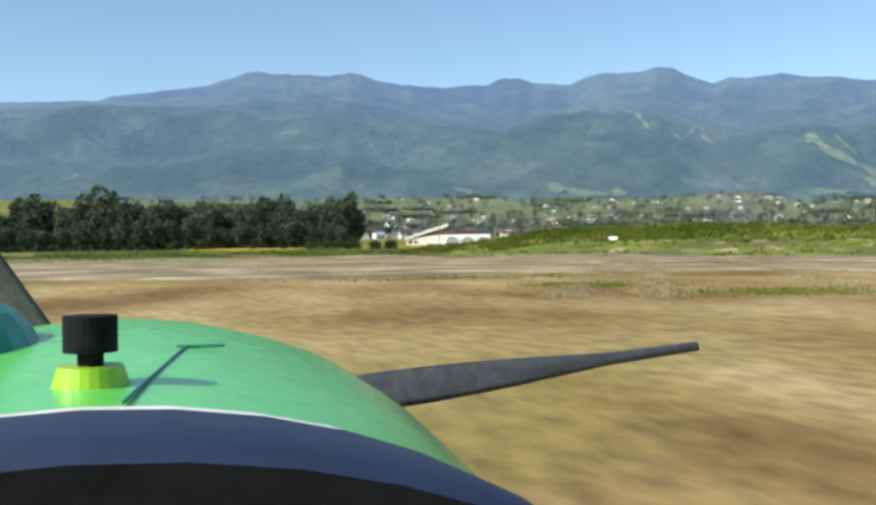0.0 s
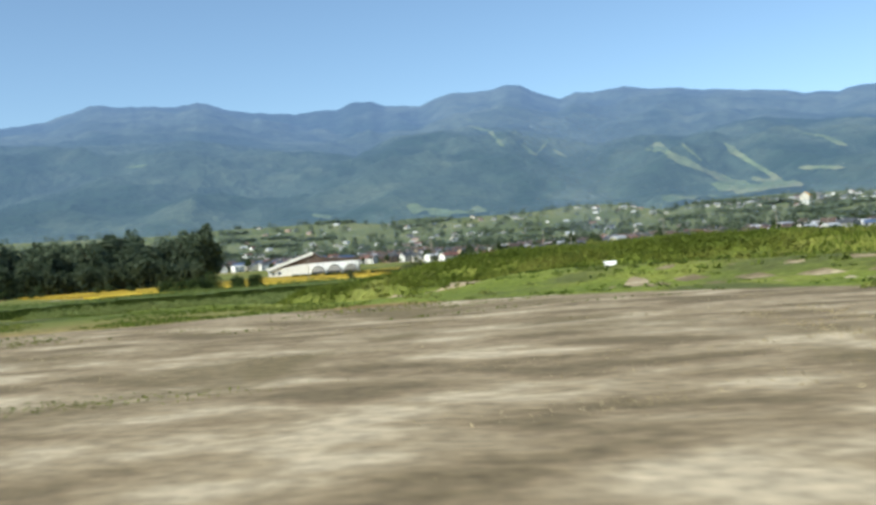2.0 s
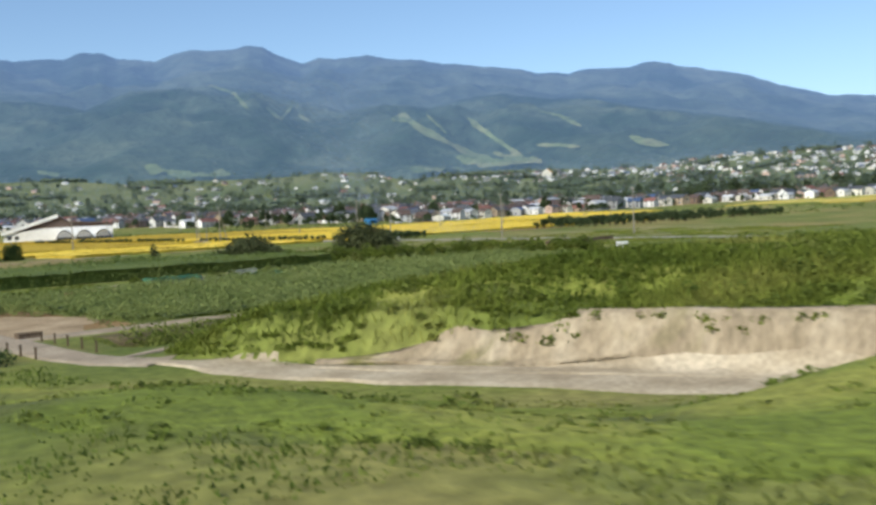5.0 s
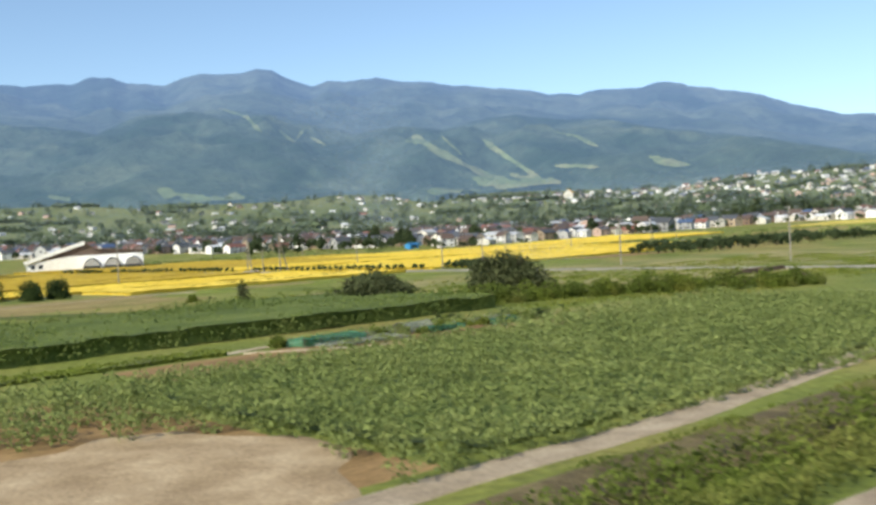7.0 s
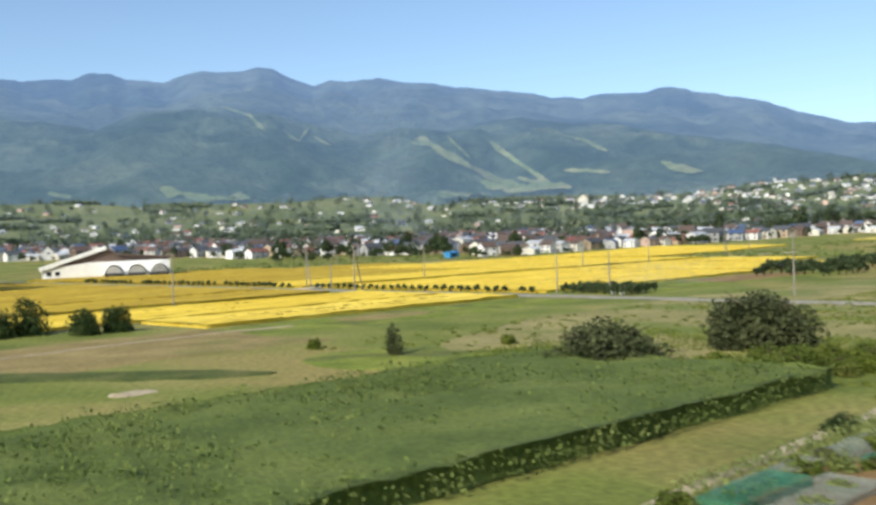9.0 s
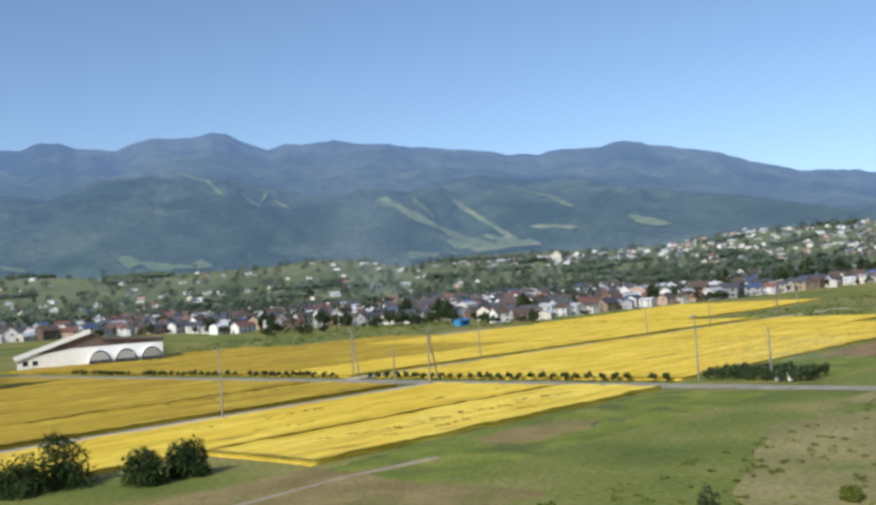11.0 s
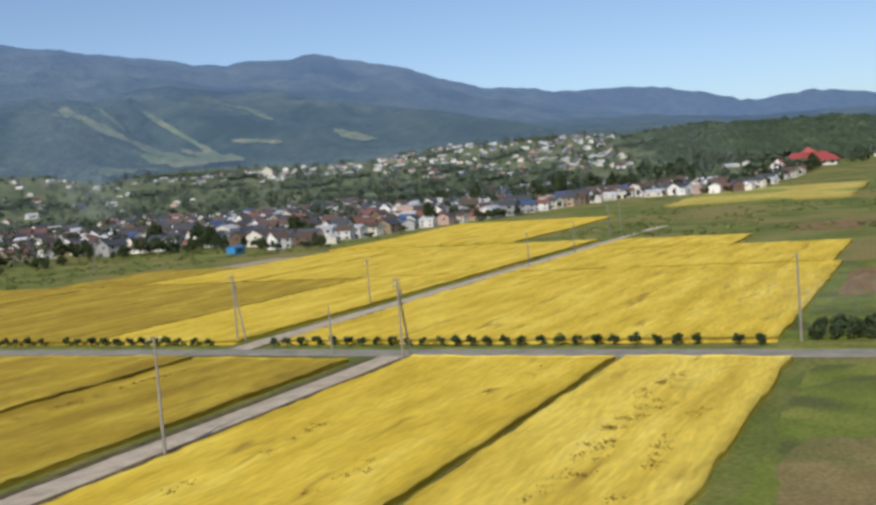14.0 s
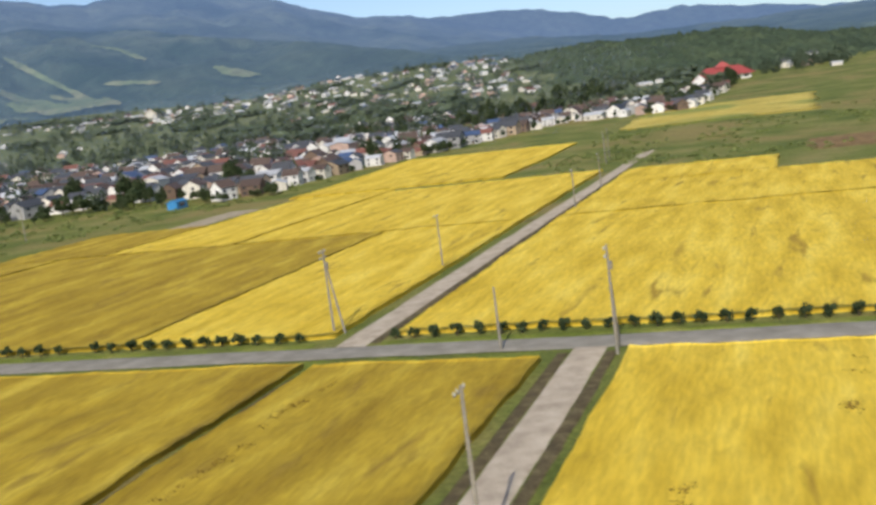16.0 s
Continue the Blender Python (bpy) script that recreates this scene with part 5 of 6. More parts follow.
for a0, a1, r0, r1, n in ((50, 56, 690, 730, 22), (46, 49, 680, 720, 6), (57, 61, 860, 930, 14)):
    for k in range(n):
        a, d = rt.uniform(a0, a1), rt.uniform(r0, r1)
        put(rt.choice(BROAD), ex + d * math.sin(radians(a)), ey + d * math.cos(radians(a)), rt.uniform(0, 6), rt.uniform(0.9, 1.5))
for a0, a1, r0, r1, n in ((30, 62, 900, 1750, 380), (-12, 30, 850, 1750, 420), (60, 72, 940, 1060, 60)):
    for k in range(n):
        a, d = rt.uniform(a0, a1), rt.uniform(r0, r1)
        FAR_TREES.append((ex + d * math.sin(radians(a)), ey + d * math.cos(radians(a)), rt.uniform(6, 15)))
nr = np.random.default_rng(77)
cl = []
for x, y, h in FAR_TREES:
    p = nr.normal(size=(110, 3))
    p /= np.linalg.norm(p, axis=1)[:, None]
    p *= nr.uniform(0.6, 1.1, (110, 1)) * np.array([0.42 * h, 0.42 * h, 0.5 * h]) * (1 + 0.35 * np.sin(p[:, :1] * 7 + x) * np.cos(p[:, 1:2] * 6 + y))
    cl.append(p + np.array([x, y, float(height(x, y)) + 0.5 * h]))
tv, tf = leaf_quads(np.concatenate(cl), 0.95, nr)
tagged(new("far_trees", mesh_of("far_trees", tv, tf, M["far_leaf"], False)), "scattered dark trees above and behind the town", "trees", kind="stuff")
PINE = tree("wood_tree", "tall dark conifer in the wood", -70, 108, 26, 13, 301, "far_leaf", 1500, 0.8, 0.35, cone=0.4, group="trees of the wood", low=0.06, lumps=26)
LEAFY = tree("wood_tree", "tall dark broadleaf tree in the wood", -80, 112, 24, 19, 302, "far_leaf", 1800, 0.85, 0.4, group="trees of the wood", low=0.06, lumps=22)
for k in range(110):
    a, d = rt.uniform(-22, 1.3), rt.uniform(470, 540)
    h = (1.0 if a < -2 else 0.8) + 0.14 * math.sin(a * 1.9)
    put(rt.choice((PINE,) + (LEAFY,) * 8), -78.5 + d * math.sin(radians(a)), -367 + d * math.cos(radians(a)), rt.uniform(0, 6), h * rt.uniform(0.62, 1.12))
for k in range(44):
    a, d = rt.uniform(-9, 0.6), rt.uniform(465, 520)
    put(LEAFY, -78.5 + d * math.sin(radians(a)), -367 + d * math.cos(radians(a)), rt.uniform(0, 6), rt.uniform(0.6, 0.95))
for k in range(26):
    put(LEAFY, -78.5 + 455 * math.sin(radians(-22 + 0.9 * k)), -367 + 455 * math.cos(radians(-22 + 0.9 * k)), rt.uniform(0, 6), rt.uniform(0.4, 0.6))
wr = np.random.default_rng(303)
wa, wd = wr.uniform(-23, 1.0, 9000), wr.uniform(452, 500, 9000)
wx, wy = -78.5 + wd * np.sin(np.radians(wa)), -367 + wd * np.cos(np.radians(wa))
wz = height(wx, wy) + wr.uniform(0, 1, 9000) * (7 + 3 * vnoise(wa * 1.5, wa * 0, 5)) * np.clip((1.4 - wa) / 2, 0.3, 1)
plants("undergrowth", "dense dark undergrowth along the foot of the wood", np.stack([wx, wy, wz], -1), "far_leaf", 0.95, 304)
for k in range(14):
    put(rt.choice(BROAD), rt.uniform(-150, -60), rt.uniform(20, 60), rt.uniform(0, 6), rt.uniform(0.25, 0.45))
# orchard rows beyond the meadow
for i in range(34):
    for j in range(3):
        if rt.random() > 0.12:
            put(rt.choice(kinds), *xy(78 + i * 3.7 + rt.uniform(-0.5, 0.5), -53 - j * 8 + rt.uniform(-0.6, 0.6)), rt.uniform(0, 6), rt.uniform(1.6, 2.9))
for i in range(9):
    for j in range(4):
        put(rt.choice(kinds), *xy(13.5 + 2.6 * j + rt.uniform(-0.5, 0.5), -47.5 - 1.9 * i + rt.uniform(-0.4, 0.4)), rt.uniform(0, 6), rt.uniform(1.2, 1.7))

# ---- the white barn with vaulted bays ----
barn = tagged(new("barn"), "wide white barn with a brown roof and vaulted bays", "barn")
barn.location, barn.rotation_euler = (-16.0, 196.0, 0.0), (0, 0, radians(-10.5))
W = 46.0
bm = bmesh.new()
prof = [(-W / 2, -0.5), (W / 2, -0.5), (W / 2, 7.0), (4.0, 8.4), (0.0, 11.2), (-W / 2, 4.0)]
a = [bm.verts.new((x, 0, z)) for x, z in prof]
b = [bm.verts.new((x, 24, z)) for x, z in prof]
bm.faces.new(a)
bm.faces.new(b[::-1])
for k in range(6):
    bm.faces.new((a[k], b[k], b[(k + 1) % 6], a[(k + 1) % 6]))
part("wall", bm, ROOFS[3], barn, "dull brown upper gable")
bm = bmesh.new()
prof = [(-W / 2, -0.5), (W / 2, -0.5), (W / 2, 6.3), (-6.0, 6.0), (-12.0, 5.2), (-W / 2, 4.2)]
a = [bm.verts.new((x, -0.45, z)) for x, z in prof]
b = [bm.verts.new((x, -0.05, z)) for x, z in prof]
bm.faces.new(a)
bm.faces.new(b[::-1])
for k in range(6):
    bm.faces.new((a[k], b[k], b[(k + 1) % 6], a[(k + 1) % 6]))
part("front_wall", bm, M["white_paint"], barn, "white painted front wall")
for x0, z0, x1, z1, trim in ((-W / 2 - 0.8, 3.75, 0.0, 11.2, 1.5), (0.0, 11.2, 4.0, 8.4, 0.5), (4.0, 8.4, W / 2 + 0.6, 6.95, 0.6)):
    run, tilt = math.hypot(x1 - x0, z1 - z0), math.atan2(z1 - z0, x1 - x0)
    bm = bmesh.new()
    m = Matrix.Translation(((x0 + x1) / 2, 11.7, (z0 + z1) / 2 + 0.25)) @ Matrix.Rotation(-tilt, 4, "Y") @ Matrix.Diagonal((run, 25.4, 0.3, 1))
    bmesh.ops.create_cube(bm, size=1, matrix=m)
    part("roof", bm, ROOFS[3], barn)
    bm = bmesh.new()
    m = Matrix.Translation(((x0 + x1) / 2, -1.1, (z0 + z1) / 2 + 0.15)) @ Matrix.Rotation(-tilt, 4, "Y") @ Matrix.Diagonal((run, 0.3, trim, 1))
    bmesh.ops.create_cube(bm, size=1, matrix=m)
    part("bargeboard", bm, M["white_paint"] if trim > 1 else ROOFS[3], barn, "white gable trim" if trim > 1 else "dull brown gable trim")
for k in range(3):
    cx = 2.5 + k * 8.2
    bm = bmesh.new()
    n = 14
    ring0 = [bm.verts.new((cx + 3.7 * math.cos(math.pi * i / n), -5.5, 4.9 * math.sin(math.pi * i / n))) for i in range(n + 1)]
    ring1 = [bm.verts.new((cx + 3.7 * math.cos(math.pi * i / n), -0.4, 4.9 * math.sin(math.pi * i / n))) for i in range(n + 1)]
    for i in range(n):
        bm.faces.new((ring0[i], ring0[i + 1], ring1[i + 1], ring1[i]))
    part("vault", bm, M["white_paint"], barn, "white film vault")
    bm = bmesh.new()
    ring = [bm.verts.new((cx + 3.3 * math.cos(math.pi * i / n), -5.3, 4.4 * math.sin(math.pi * i / n))) for i in range(n + 1)]
    bm.faces.new(ring)
    part("bay_end", bm, WALLS[2], barn, "grey arched bay end")
    # solid dark panel stands in for the shade at the bay's base
    bm = bmesh.new()
    add_box(bm, cx, -5.45, 0.85, 6.5, 0.2, 1.7)
    part("bay_opening", bm, M["black"], barn, "dark panel for the shade in the vault base")
for x in (-20.5, -17.5):
    bm = bmesh.new()
    add_box(bm, x, -0.5, 2.2, 1.6, 0.2, 1.5)
    part("window", bm, M["glass"], barn)

# ---- things beside the tracks ----
box = tagged(new("portable_shed"), "tall white portable shed beside the dirt track", "shed")
box.scale = (0.62, 0.62, 0.86)
box.location, box.rotation_euler = (-6.5, -193.5, float(height(-6.5, -193.5))), (0, 0, radians(-30))
bm = bmesh.new()
add_box(bm, 0, 0, 1.4, 2.0, 1.9, 2.5, 0.04)
part("body", bm, M["white_paint"], box)
bm = bmesh.new()
add_box(bm, 0, 0, 2.72, 2.2, 2.1, 0.14, 0.03)
part("roof", bm, M["white_paint"], box)
bm = bmesh.new()
add_box(bm, 0.2, -0.97, 1.2, 0.8, 0.06, 1.9, 0.01)
door = part("door", bm, M["white_paint"], box)
bm = bmesh.new()
add_box(bm, 0.5, -1.03, 1.2, 0.05, 0.06, 0.18)
part("handle", bm, M["steel"], door)
for x in (-0.8, 0.8):
    bm = bmesh.new()
    add_box(bm, x, 0, 0.05, 0.15, 1.9, 0.25)
    part("skid", bm, M["timber"], box)
heap = tagged(new("timber_heap", None), "low dark heap of timber and weeds beside the shed", "heap")
heap.location = (-3.2, -193.0, float(height(-3.2, -193)))
for k in range(7):
    bm = bmesh.new()
    add_tube(bm, (-1.2 + 0.15 * k, -0.3 + 0.14 * k, 0.1 + 0.09 * (k % 4)), (1.3 - 0.1 * k, 0.4 - 0.1 * k, 0.15 + 0.13 * (k % 3)), 0.1, 0.09, 7)
    part("log", bm, M["timber"], heap)


def log_pile(x, y, turn, length, tiers, label):
    root = tagged(new("log_pile"), label, "log pile", "log piles")
    root.location, root.rotation_euler = (x, y, float(height(x, y))), (0, 0, turn)
    r = random.Random(int(x * 10))
    for t in range(tiers):
        for k in range(4 - t):
            bm = bmesh.new()
            add_tube(bm, (-length / 2 + r.uniform(-0.2, 0.2), (k - (3 - t) / 2) * 0.26, 0.14 + 0.23 * t), (length / 2 + r.uniform(-0.2, 0.2), (k - (3 - t) / 2) * 0.26, 0.14 + 0.23 * t), 0.135, 0.12, 9)
            part("log", bm, M["timber"], root)
    return root


log_pile(-77.4, -223.6, radians(18), 2.0, 2, "short stack of dark logs on bare sand").scale = (0.75, 0.8, 0.85)
log_pile(26.5, -135.5, radians(24), 15, 3, "long low stack of dark logs in the meadow")
log_pile(36, -132, radians(24), 10, 3, "long low stack of dark logs in the meadow")


def fence_post(x, y, z0=0.0):
    bm = bmesh.new()
    add_box(bm, 0, 0, 0.3, 0.13, 0.13, 0.95, 0.015)
    add_box(bm, 0, 0, 0.79, 0.17, 0.17, 0.05, 0.01)
    me = bpy.data.meshes.new("bridge_post")
    bm.to_mesh(me)
    bm.free()
    me.materials.append(M["timber"])
    ob = tagged(new("bridge_post", me), "weathered wooden post lining the ditch crossing", "post", "bridge posts")
    ob.location, ob.scale = (x, y, float(height(x, y)) + z0), (0.9, 0.9, 0.82)
    return ob


for x, y in ((-80.3, -226.9), (-79.8, -229.1), (-79.3, -230.8), (-78.8, -232.6), (-78.2, -234.2), (-76.9, -226.4), (-76.4, -228.3), (-75.9, -229.9), (-75.4, -231.8), (-75.0, -234.1)):
    fence_post(x, y)


def net_tunnel(u, v, length, turn, mat, label, rad=0.4):
    root = tagged(new("net_tunnel"), label, "net tunnel", "garden tunnels")
    x, y = xy(u, v)
    root.location, root.rotation_euler = (x, y, float(height(x, y))), (0, 0, TURN + turn)
    n, m = 9, max(3, int(length / 1.2))
    vs = [((j / (m - 1) - 0.5) * length, rad * math.cos(math.pi * i / (n - 1)), rad * math.sin(math.pi * i / (n - 1)) - (0.06 if j % 2 else 0)) for j in range(m) for i in range(n)]
    part_of("net", mesh_of("net", vs, grid_faces(m, n), mat), root)
    for j in range(0, m, 2):
        bm = bmesh.new()
        pts = [((j / (m - 1) - 0.5) * length, (rad + 0.02) * math.cos(math.pi * i / 8), (rad + 0.02) * math.sin(math.pi * i / 8)) for i in range(9)]
        for p, q in zip(pts, pts[1:]):
            add_tube(bm, p, q, 0.02, 0.02, 5)
        part("hoop", bm, M["steel"], root)
    return root


def net_cage(u, v, lu, lv, tall, top, side, label):
    """A frame of posts with netting stretched over its top and sides."""
    root = tagged(new("net_cage"), label, "net cage", "garden nets")
    x, y = xy(u, v)
    root.location, root.rotation_euler = (x, y, float(height(x, y))), (0, 0, TURN)
    n, m = max(4, int(lu / 0.7)), max(4, int(lv / 0.7))
    a, b = np.meshgrid(np.linspace(-lu / 2, lu / 2, n), np.linspace(-lv / 2, lv / 2, m), indexing="ij")
    z = tall - 0.10 * np.abs(np.sin(a * 2.1) * np.sin(b * 2.3)) + 0.05 * vnoise(a + u, b + v, 5)
    part_of("top_net", mesh_of("top_net", np.stack([a, b, z], -1).reshape(-1, 3), grid_faces(n, m), top), root)
    for c0, c1 in (((-1, -1), (1, -1)), ((1, -1), (1, 1)), ((1, 1), (-1, 1)), ((-1, 1), (-1, -1))):
        k = 8
        vs = []
        for i in range(k):
            f = i / (k - 1)
            px, py = (c0[0] + (c1[0] - c0[0]) * f) * lu / 2, (c0[1] + (c1[1] - c0[1]) * f) * lv / 2
            vs += [(px * 1.01, py * 1.01, -0.05), (px * (1.01 + 0.01 * (i % 2)), py * 1.01, tall * 0.5), (px, py, tall - 0.03)]
        part_of("side_net", mesh_of("side_net", vs, grid_faces(k, 3), side), root)
    for px, py in ((-1, -1), (1, -1), (1, 1), (-1, 1)):
        bm = bmesh.new()
        add_tube(bm, (px * lu / 2, py * lv / 2, -0.2), (px * lu / 2, py * lv / 2, tall + 0.12), 0.03, 0.025, 6)
        part("post", bm, M["timber"], root)
    return root


net_cage(-103.6, -151.6, 6.4, 2.2, 0.7, M["net"], M["net"], "teal netted cage over a garden corner")
net_cage(-101.6, -153.6, 8.0, 3.0, 0.3, M["net_pale"], M["net_pale"], "low pale bird net over a garden bed")
net_cage(-99.5, -150.2, 8.5, 1.4, 0.4, M["net_pale"], M["net_pale"], "low pale bird net over a garden bed")
net_cage(-92.0, -153.0, 4.2, 1.6, 0.55, M["net"], M["net"], "teal netted cage beside leafy plants")
net_cage(-85.0, -154.0, 3.0, 1.5, 0.6, M["net"], M["net"], "teal netted cage at the soil edge")
net_cage(-84.5, -150.2, 9.0, 1.6, 0.4, M["net_pale"], M["net_pale"], "low pale bird net over a garden bed")
net_tunnel(-93.5, -150.9, 3.4, 0.02, M["net_pale"], "hooped pale net tunnel over garden beds", 0.95)
ribbon("garden_path", [(-112, -149.2), (-104, -148.2), (-90, -147.4), (-78, -146.6)], 1.1, M["sand"], "pale sandy path behind the garden", 0.08, 0.3, 1.0, False, category="path")
ribbon("garden_path", [(-111, -150.6), (-108.6, -153.6), (-105, -156.4), (-99, -156.6)], 1.1, M["sand"], "pale sandy path beside the garden", 0.09, 0.35, 0.8, False, category="path", taper=True)
for k, (u, v, h, w, mt) in enumerate(((-105.4, -151.6, 0.8, 2.0, "weeds"), (-92.6, -153.0, 0.8, 2.0, "weeds"), (-91.0, -153.0, 0.8, 1.8, "leaf"), (-85.0, -154.0, 0.9, 2.0, "weeds"), (-103.0, -153.8, 0.5, 2.4, "leaf"), (-99.5, -153.6, 0.5, 2.4, "leaf"), (-107.6, -150.2, 1.3, 2.2, "weeds"), (-106.8, -149.2, 1.0, 1.8, "weeds"), (-97.5, -151.0, 1.2, 2.4, "weeds"), (-95.6, -152.0, 1.1, 2.0, "leaf"), (-94.5, -153.0, 0.9, 1.8, "weeds"), (-90.2, -151.4, 1.2, 2.2, "brush"), (-88.6, -152.4, 1.1, 2.0, "brush"),
                                     (-87.2, -153.2, 1.0, 1.8, "brush"), (-83.0, -153.6, 1.3, 1.8, "brush"), (-81.2, -153.4, 1.1, 2.0, "weeds"), (-79.4, -153.2, 1.0, 2.2, "tree"), (-77.6, -152.8, 1.0, 2.2, "tree"), (-87.0, -147.6, 1.2, 2.4, "tree"), (-84.5, -147.2, 1.1, 2.4, "tree"), (-79.0, -148.6, 1.0, 2.2, "tree"))):
    tree("garden_bush", "leafy garden plant between the beds", *xy(u, v), h, w, 430 + k, mt, 500, 0.11, 0.05, low=0.0, category="bush", group="garden plants")
for x, y in ((30.2, -52.0), (31.0, -53.6)):
    bm = bmesh.new()
    add_box(bm, 0, 0, 0.6, 0.75, 0.6, 1.2, 0.04)
    add_box(bm, 0, 0, 1.23, 0.83, 0.68, 0.08, 0.02)
    me = bpy.data.meshes.new("cabinet_box")
    bm.to_mesh(me)
    bm.free()
    me.materials.append(M["white_paint"])
    ob = tagged(new("cabinet_box", me), "white roadside utility cabinet beside the pole", "cabinet", "roadside cabinets")
    ob.location = (x, y, float(height(x, y)))


# ---- thin smoke, dust and an added haze veil over the valley ----
M["smoke"] = bpy.data.materials.new("thin_smoke_and_haze")
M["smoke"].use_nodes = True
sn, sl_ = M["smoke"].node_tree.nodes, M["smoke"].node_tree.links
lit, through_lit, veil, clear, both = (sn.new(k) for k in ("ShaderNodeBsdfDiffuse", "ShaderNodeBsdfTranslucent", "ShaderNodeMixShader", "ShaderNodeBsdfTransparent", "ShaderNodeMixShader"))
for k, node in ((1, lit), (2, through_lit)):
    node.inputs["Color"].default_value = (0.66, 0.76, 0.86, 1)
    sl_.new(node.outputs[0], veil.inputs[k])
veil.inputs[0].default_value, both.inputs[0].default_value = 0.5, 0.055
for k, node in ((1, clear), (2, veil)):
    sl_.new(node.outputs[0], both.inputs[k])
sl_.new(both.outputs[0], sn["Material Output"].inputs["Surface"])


def smoke(name, label, x, y, z, tall, wide, flare, lean, n, size, seed, power=1.0):
    """A loose column of faint wisps, which widens and leans as it rises."""
    r = np.random.default_rng(seed)
    f = r.uniform(0, 1, n) ** power
    w = wide * (1 + flare * f)
    sway = wide * 1.2 * vnoise(f * 3.0, f * 0, seed)
    pts = np.stack([x + lean[0] * f + sway + r.normal(0, 1, n) * w, y + lean[1] * f + r.normal(0, 1, n) * w, z + tall * f], -1)
    vs, fs = leaf_quads(pts, size, r, 0.0)
    return tagged(new(name, mesh_of(name, vs, fs, M["smoke"], False)), label, "smoke", kind="stuff")


smoke("smoke", "thin blue-white smoke rising from behind the town", 300, 600, 10, 120, 11, 2.0, (-20, 10), 15000, 1.0, 501, 0.9)
smoke("dust", "low pale dust drifting beside the orchard plot", 60, -36, 0.4, 4.5, 7, 0.6, (-9, 2), 2400, 0.3, 502)

# faint quads of the same material, added to imitate aerial haze over the town and the slopes behind it
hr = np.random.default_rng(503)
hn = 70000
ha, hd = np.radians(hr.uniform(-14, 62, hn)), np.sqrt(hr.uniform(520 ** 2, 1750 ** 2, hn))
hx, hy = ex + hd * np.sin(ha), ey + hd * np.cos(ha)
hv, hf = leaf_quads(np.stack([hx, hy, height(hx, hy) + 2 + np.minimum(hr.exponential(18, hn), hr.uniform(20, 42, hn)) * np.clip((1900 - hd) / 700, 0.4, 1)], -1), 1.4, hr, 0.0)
tagged(new("smoke_haze", mesh_of("smoke_haze", hv, hf, M["smoke"], False)), "thin bluish veil of faint quads imitating haze over the town", "smoke", kind="stuff")

# a white marker board on the grass berm beside the airstrip
marker = tagged(new("marker_board"), "small white marker board on the airstrip berm", "marker")
marker.location, marker.rotation_euler = (-55.5, -283.0, float(height(-55.5, -283.0))), (0, 0, radians(-24))
for q in (-1, 1):
    bm = bmesh.new()
    bmesh.ops.create_cube(bm, size=1, matrix=Matrix.Translation((0, q * 0.12, 0.17)) @ Matrix.Rotation(radians(30 * q), 4, "X") @ Matrix.Diagonal((0.7, 0.02, 0.42, 1)))
    part("board", bm, M["white_paint"], marker)
bm = bmesh.new()
add_tube(bm, (-0.36, 0, 0.35), (0.36, 0, 0.35), 0.015, 0.015, 6)
part("ridge_rod", bm, M["steel"], marker)
thicket("berm_bushes", "row of dark green weeds on the airstrip berm", -150, -60, -300, -240, 2600, 46, 0.75, 0.8, "weeds", 0.10, 161,
        lambda x, y: (np.abs((x + 75) * 0.803 + (y + 242) * 0.596 + 9.5) < 1.6) & (y < -283) & (y > -312) & (fbm(x / 3, y / 3, 2, 7) > -0.25))
# an orange-roofed lodge at the foot of the ski runs
house("lodge", "long lodge with an orange roof below the ski runs", 829, 1057, radians(50), 34, 14, 7.0, 6.0, WALLS[1], material("roof_orange", [(0.62, 0.30, 0.05), (0.72, 0.38, 0.08)], 0.5, fine=4, bump=0.1), 9, category="lodge")
# broken dark tufts in the lodged rice
M["lodged"] = material("lodged_stalks", [(0.20, 0.13, 0.03), (0.28, 0.185, 0.035)], 0.5, fine=6, bump=0, island=0.3, thin=0.2)
lr = np.random.default_rng(171)
tu, tv_ = [], []
for v0, u0, u1, n in ((-36.0, -60, -8, 150), (-37.4, -46, -20, 90), (-41.5, -50, -24, 80), (26.3, -36, -4, 120), (-20.2, -60, -6, 60), (-9.7, -66, -30, 50)):
    c = np.repeat(lr.uniform(u0, u1, n // 6), 3)
    tu.append(c + lr.normal(0, 0.35, len(c)))
    tv_.append(v0 + 1.1 * vnoise(c / 6, c * 0, 9) + lr.normal(0, 0.3, len(c)))
tx, ty = xy(np.concatenate(tu), np.concatenate(tv_))
tz = height(tx, ty) + 0.62
rice_tufts = np.repeat(np.stack([tx, ty, tz], -1), 7, 0) + lr.normal(0, 1, (len(tx) * 7, 3)) * np.array([0.3, 0.3, 0.05])
plants("lodged_stalks", "dark brown broken stalks in rows of the ripe rice", rice_tufts, "lodged", 0.09, 172)


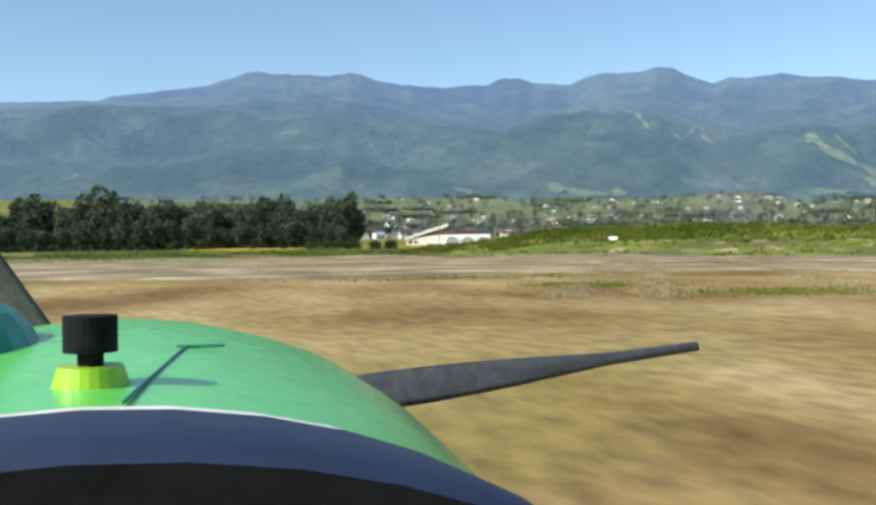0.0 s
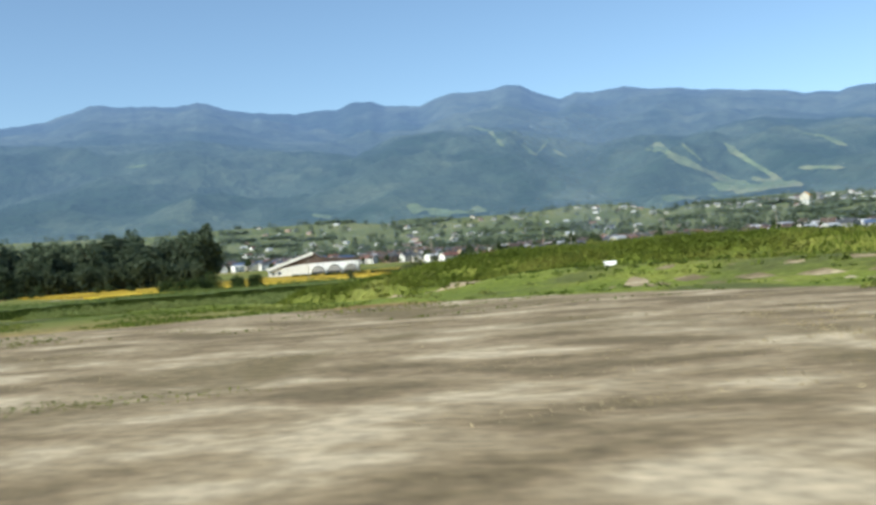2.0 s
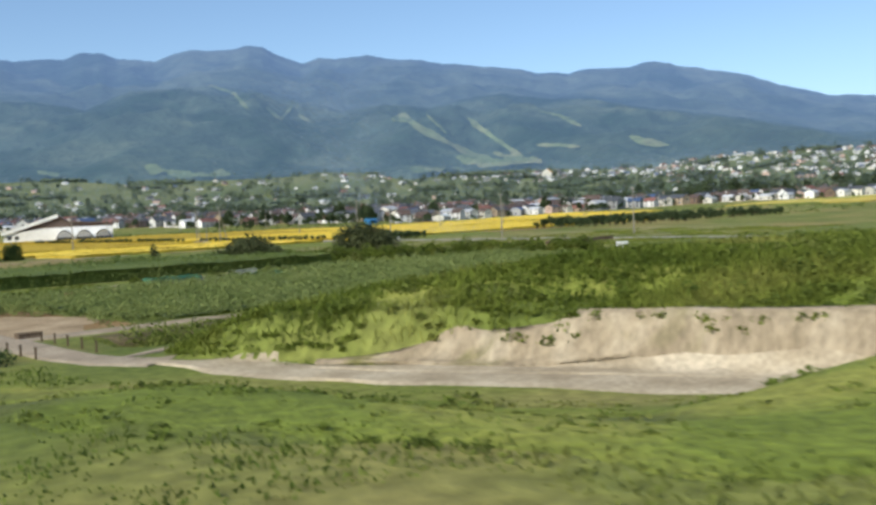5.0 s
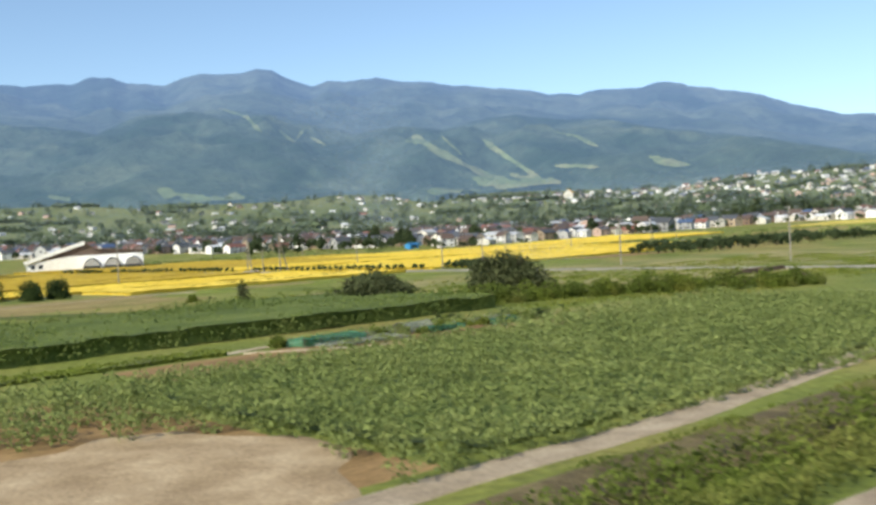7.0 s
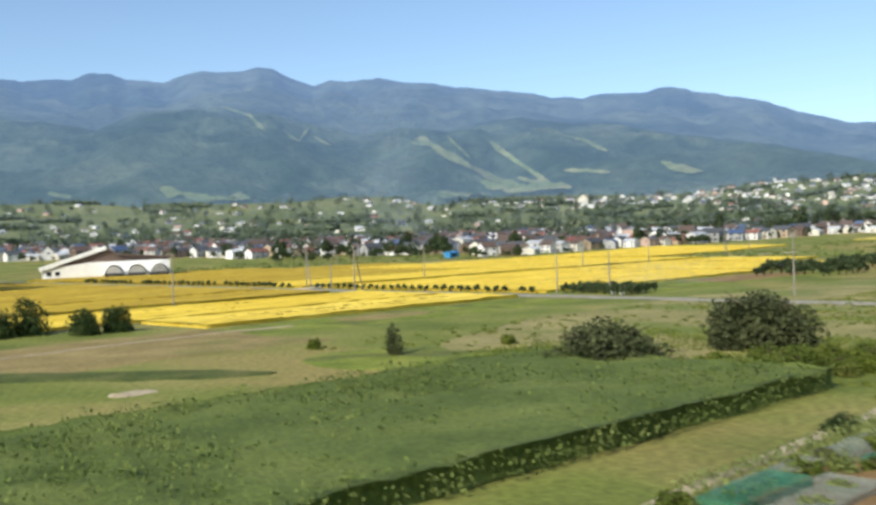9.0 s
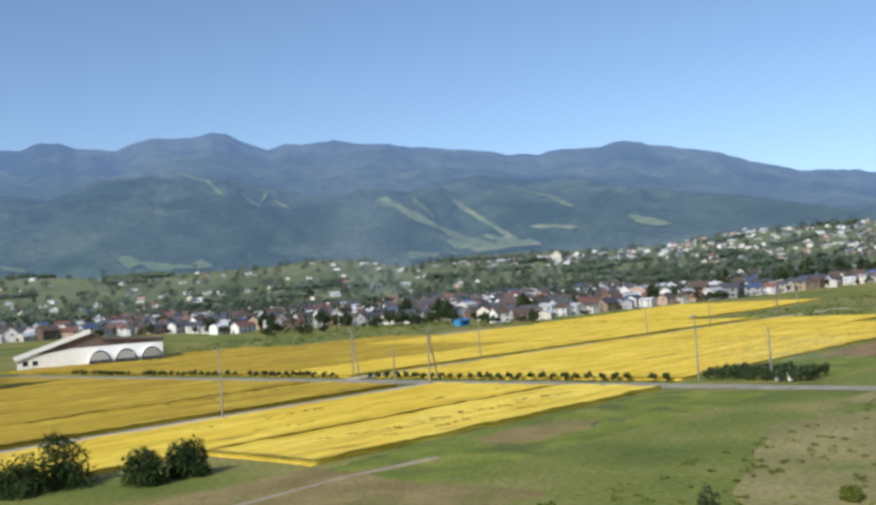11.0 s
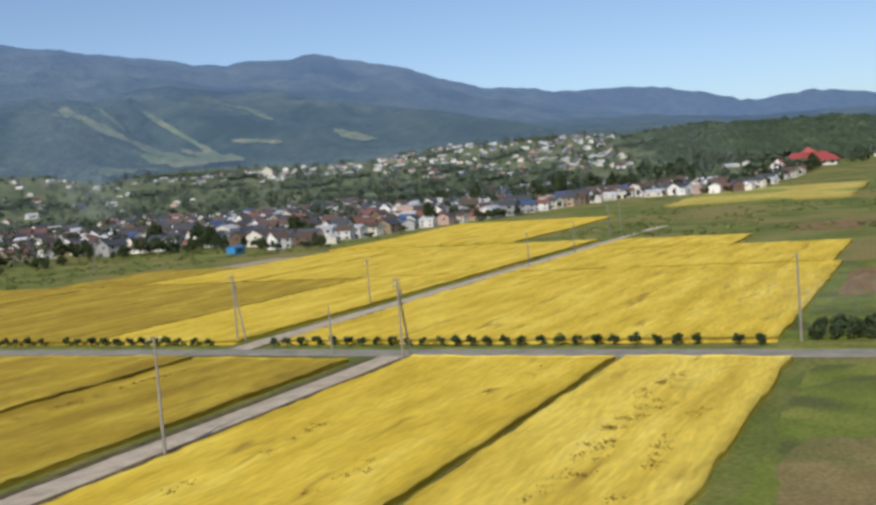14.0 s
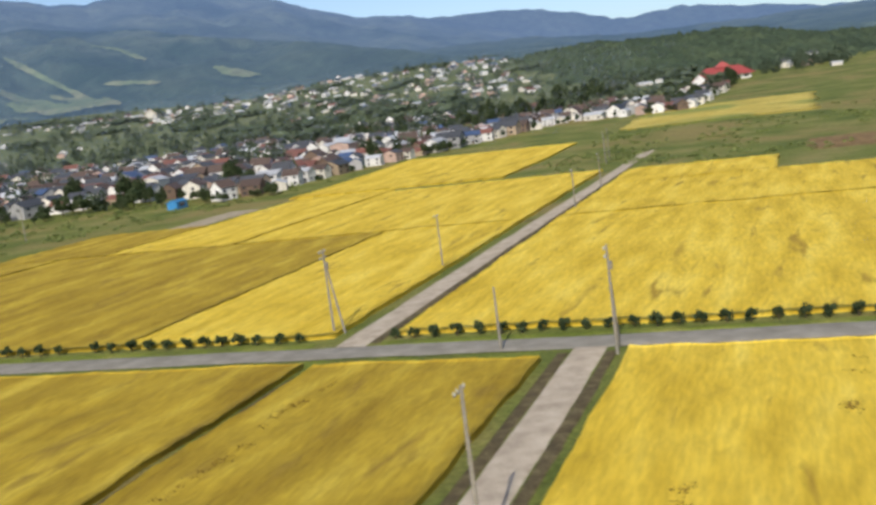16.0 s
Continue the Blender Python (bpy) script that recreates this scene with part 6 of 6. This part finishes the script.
# ---- the light aircraft's nose, seen from its cockpit on the airstrip ----
M["green_gel"] = material("green_gelcoat", [(0.13, 0.56, 0.115), (0.16, 0.63, 0.14)], 3, fine=30, bump=0, rough=0.22, fine_depth=0.2)
M["lime_gel"] = material("lime_paint", [(0.30, 0.52, 0.02), (0.36, 0.58, 0.03)], 3, fine=30, bump=0, rough=0.35, fine_depth=0.2)
M["teal_gel"] = material("teal_paint", [(0.01, 0.20, 0.12), (0.015, 0.26, 0.15)], 3, fine=30, bump=0, rough=0.35, fine_depth=0.2)
M["navy"] = material("navy_vinyl", [(0.014, 0.024, 0.065), (0.022, 0.036, 0.09)], 6, fine=60, bump=0.1, bump_dist=0.002, rough=0.6, fine_depth=0.3)
M["rubber"] = material("black_rubber", [(0.010, 0.010, 0.011), (0.016, 0.016, 0.018)], 6, fine=60, bump=0, rough=0.9)
M["blade"] = material("grey_composite", [(0.05, 0.055, 0.06), (0.08, 0.085, 0.09)], 5, fine=40, bump=0, rough=0.4)
plane = tagged(new("light_aircraft"), "bright green nose of a light aircraft on the airstrip", "aircraft")
plane.location, plane.rotation_euler = (-78.56, -367.17, 3.62), (0, 0, radians(10.4))


def shell(name, stations, mat, label=""):
    """A lofted hood. stations: distance ahead, half-width, top height and the fall of the sides."""
    n, vs = 21, []
    for d, hw, top, sag in stations:
        for i in range(n):
            t = -1 + 2 * i / (n - 1)
            a = t * math.pi / 2
            vs.append((hw * math.sin(a), d, top - sag * (1 - math.cos(a))))
    return part_of(name, mesh_of(name, vs, grid_faces(len(stations), n), mat), plane, label)


shell("cowling", [(0.86, 0.43, -0.132, 0.24), (1.1, 0.44, -0.128, 0.22), (1.4, 0.45, -0.124, 0.20), (1.7, 0.44, -0.122, 0.19), (1.9, 0.40, -0.130, 0.18), (2.0, 0.33, -0.17, 0.18)], M["green_gel"], "glossy green engine cowling")
shell("trim_strip", [(0.845, 0.435, -0.129, 0.25), (0.862, 0.433, -0.127, 0.245)], M["white_paint"], "pale edge strip")
shell("glareshield", [(0.845, 0.435, -0.130, 0.25), (0.8, 0.44, -0.120, 0.25), (0.72, 0.445, -0.116, 0.25), (0.66, 0.45, -0.118, 0.25), (0.64, 0.452, -0.128, 0.25)], M["navy"], "dark navy glareshield")
shell("instrument_panel", [(0.64, 0.452, -0.128, 0.25), (0.637, 0.45, -0.20, 0.25), (0.63, 0.45, -0.45, 0.15)], M["rubber"], "black panel edge")
bm = bmesh.new()
for cx, cy, ln, tn in ((0.066, 1.12, 0.46, -0.155), (0.12, 1.345, 0.06, 1.5)):
    add_box(bm, cx, cy, -0.1295, 0.0035, ln, 0.004, 0.001, tn)
part("seam", bm, M["teal_gel"], plane, "dark cowling seam")
bm = bmesh.new()
bmesh.ops.create_cone(bm, cap_ends=True, segments=24, radius1=0.036, radius2=0.03, depth=0.02, matrix=Matrix.Translation((0.0, 1.02, -0.122)))
filler = part("filler_base", bm, M["lime_gel"], plane, "lime filler base")
bm = bmesh.new()
bmesh.ops.create_cone(bm, cap_ends=True, segments=24, radius1=0.012, radius2=0.012, depth=0.03, matrix=Matrix.Translation((0.0, 1.02, -0.105)))
bmesh.ops.create_cone(bm, cap_ends=True, segments=24, radius1=0.025, radius2=0.025, depth=0.034, matrix=Matrix.Translation((0.0, 1.02, -0.082)))
part("knob", bm, M["rubber"], filler, "black rubber cap")
bm = bmesh.new()
bmesh.ops.create_uvsphere(bm, u_segments=20, v_segments=12, radius=0.12, matrix=Matrix.Translation((-0.2, 1.5, -0.155)) @ Matrix.Diagonal((1, 1.6, 0.8, 1)))
part("fairing", bm, M["teal_gel"], plane, "teal intake fairing")
hub = (0.0, 2.12, -0.36)
bm = bmesh.new()
bmesh.ops.create_cone(bm, cap_ends=True, segments=24, radius1=0.13, radius2=0.03, depth=0.26, matrix=Matrix.Translation((hub[0], hub[1] + 0.1, hub[2])) @ Matrix.Rotation(-math.pi / 2, 4, "X"))
spinner = part("spinner", bm, M["green_gel"], plane)
for ang in (5, 125, 245):
    n, vs = 12, []
    for i in range(n):
        f = i / (n - 1)
        chord = 0.048 + 0.035 * math.sin(math.pi * min(1, f * 1.25)) - 0.03 * f
        tw = radians(48 - 34 * f)
        for j in range(8):
            b = 2 * math.pi * j / 8
            px, py = chord * 0.62 * math.cos(b), 0.010 * math.sin(b)
            vs.append((0.08 + 1.2 * f, px * math.sin(tw) + py * math.cos(tw), px * math.cos(tw) - py * math.sin(tw)))
    fs = [(i * 8 + j, i * 8 + (j + 1) % 8, (i + 1) * 8 + (j + 1) % 8, (i + 1) * 8 + j) for i in range(n - 1) for j in range(8)]
    ob = part_of("blade", mesh_of("blade", vs, fs, M["blade"]), spinner, "grey propeller blade")
    ob.location, ob.rotation_euler = hub, (0, -radians(ang), 0)
# belly, struts and wheels carry the nose on the grass
gz = float(height(-78.9, -366)) - 3.62
bm = bmesh.new()
add_box(bm, 0, 1.2, -0.62, 0.7, 1.5, 0.5, 0.12)
part("belly", bm, M["green_gel"], plane, "green lower fuselage")
for x, y in ((0, 1.75), (-0.75, 0.3), (0.75, 0.3)):
    bm = bmesh.new()
    add_tube(bm, (x * 0.4, y, -0.8), (x, y, gz + 0.2), 0.025, 0.025, 8)
    strut = part("strut", bm, M["steel"], plane)
    bm = bmesh.new()
    bmesh.ops.create_cone(bm, cap_ends=True, segments=24, radius1=0.2, radius2=0.2, depth=0.12, matrix=Matrix.Translation((x, y, gz + 0.2)) @ Matrix.Rotation(math.pi / 2, 4, "Y"))
    bmesh.ops.bevel(bm, geom=[e for e in bm.edges if len(e.link_faces) == 2 and any(len(f.verts) > 4 for f in e.link_faces)], offset=0.03, segments=2, affect="EDGES")
    part("wheel", bm, M["rubber"], strut, "black tyre")
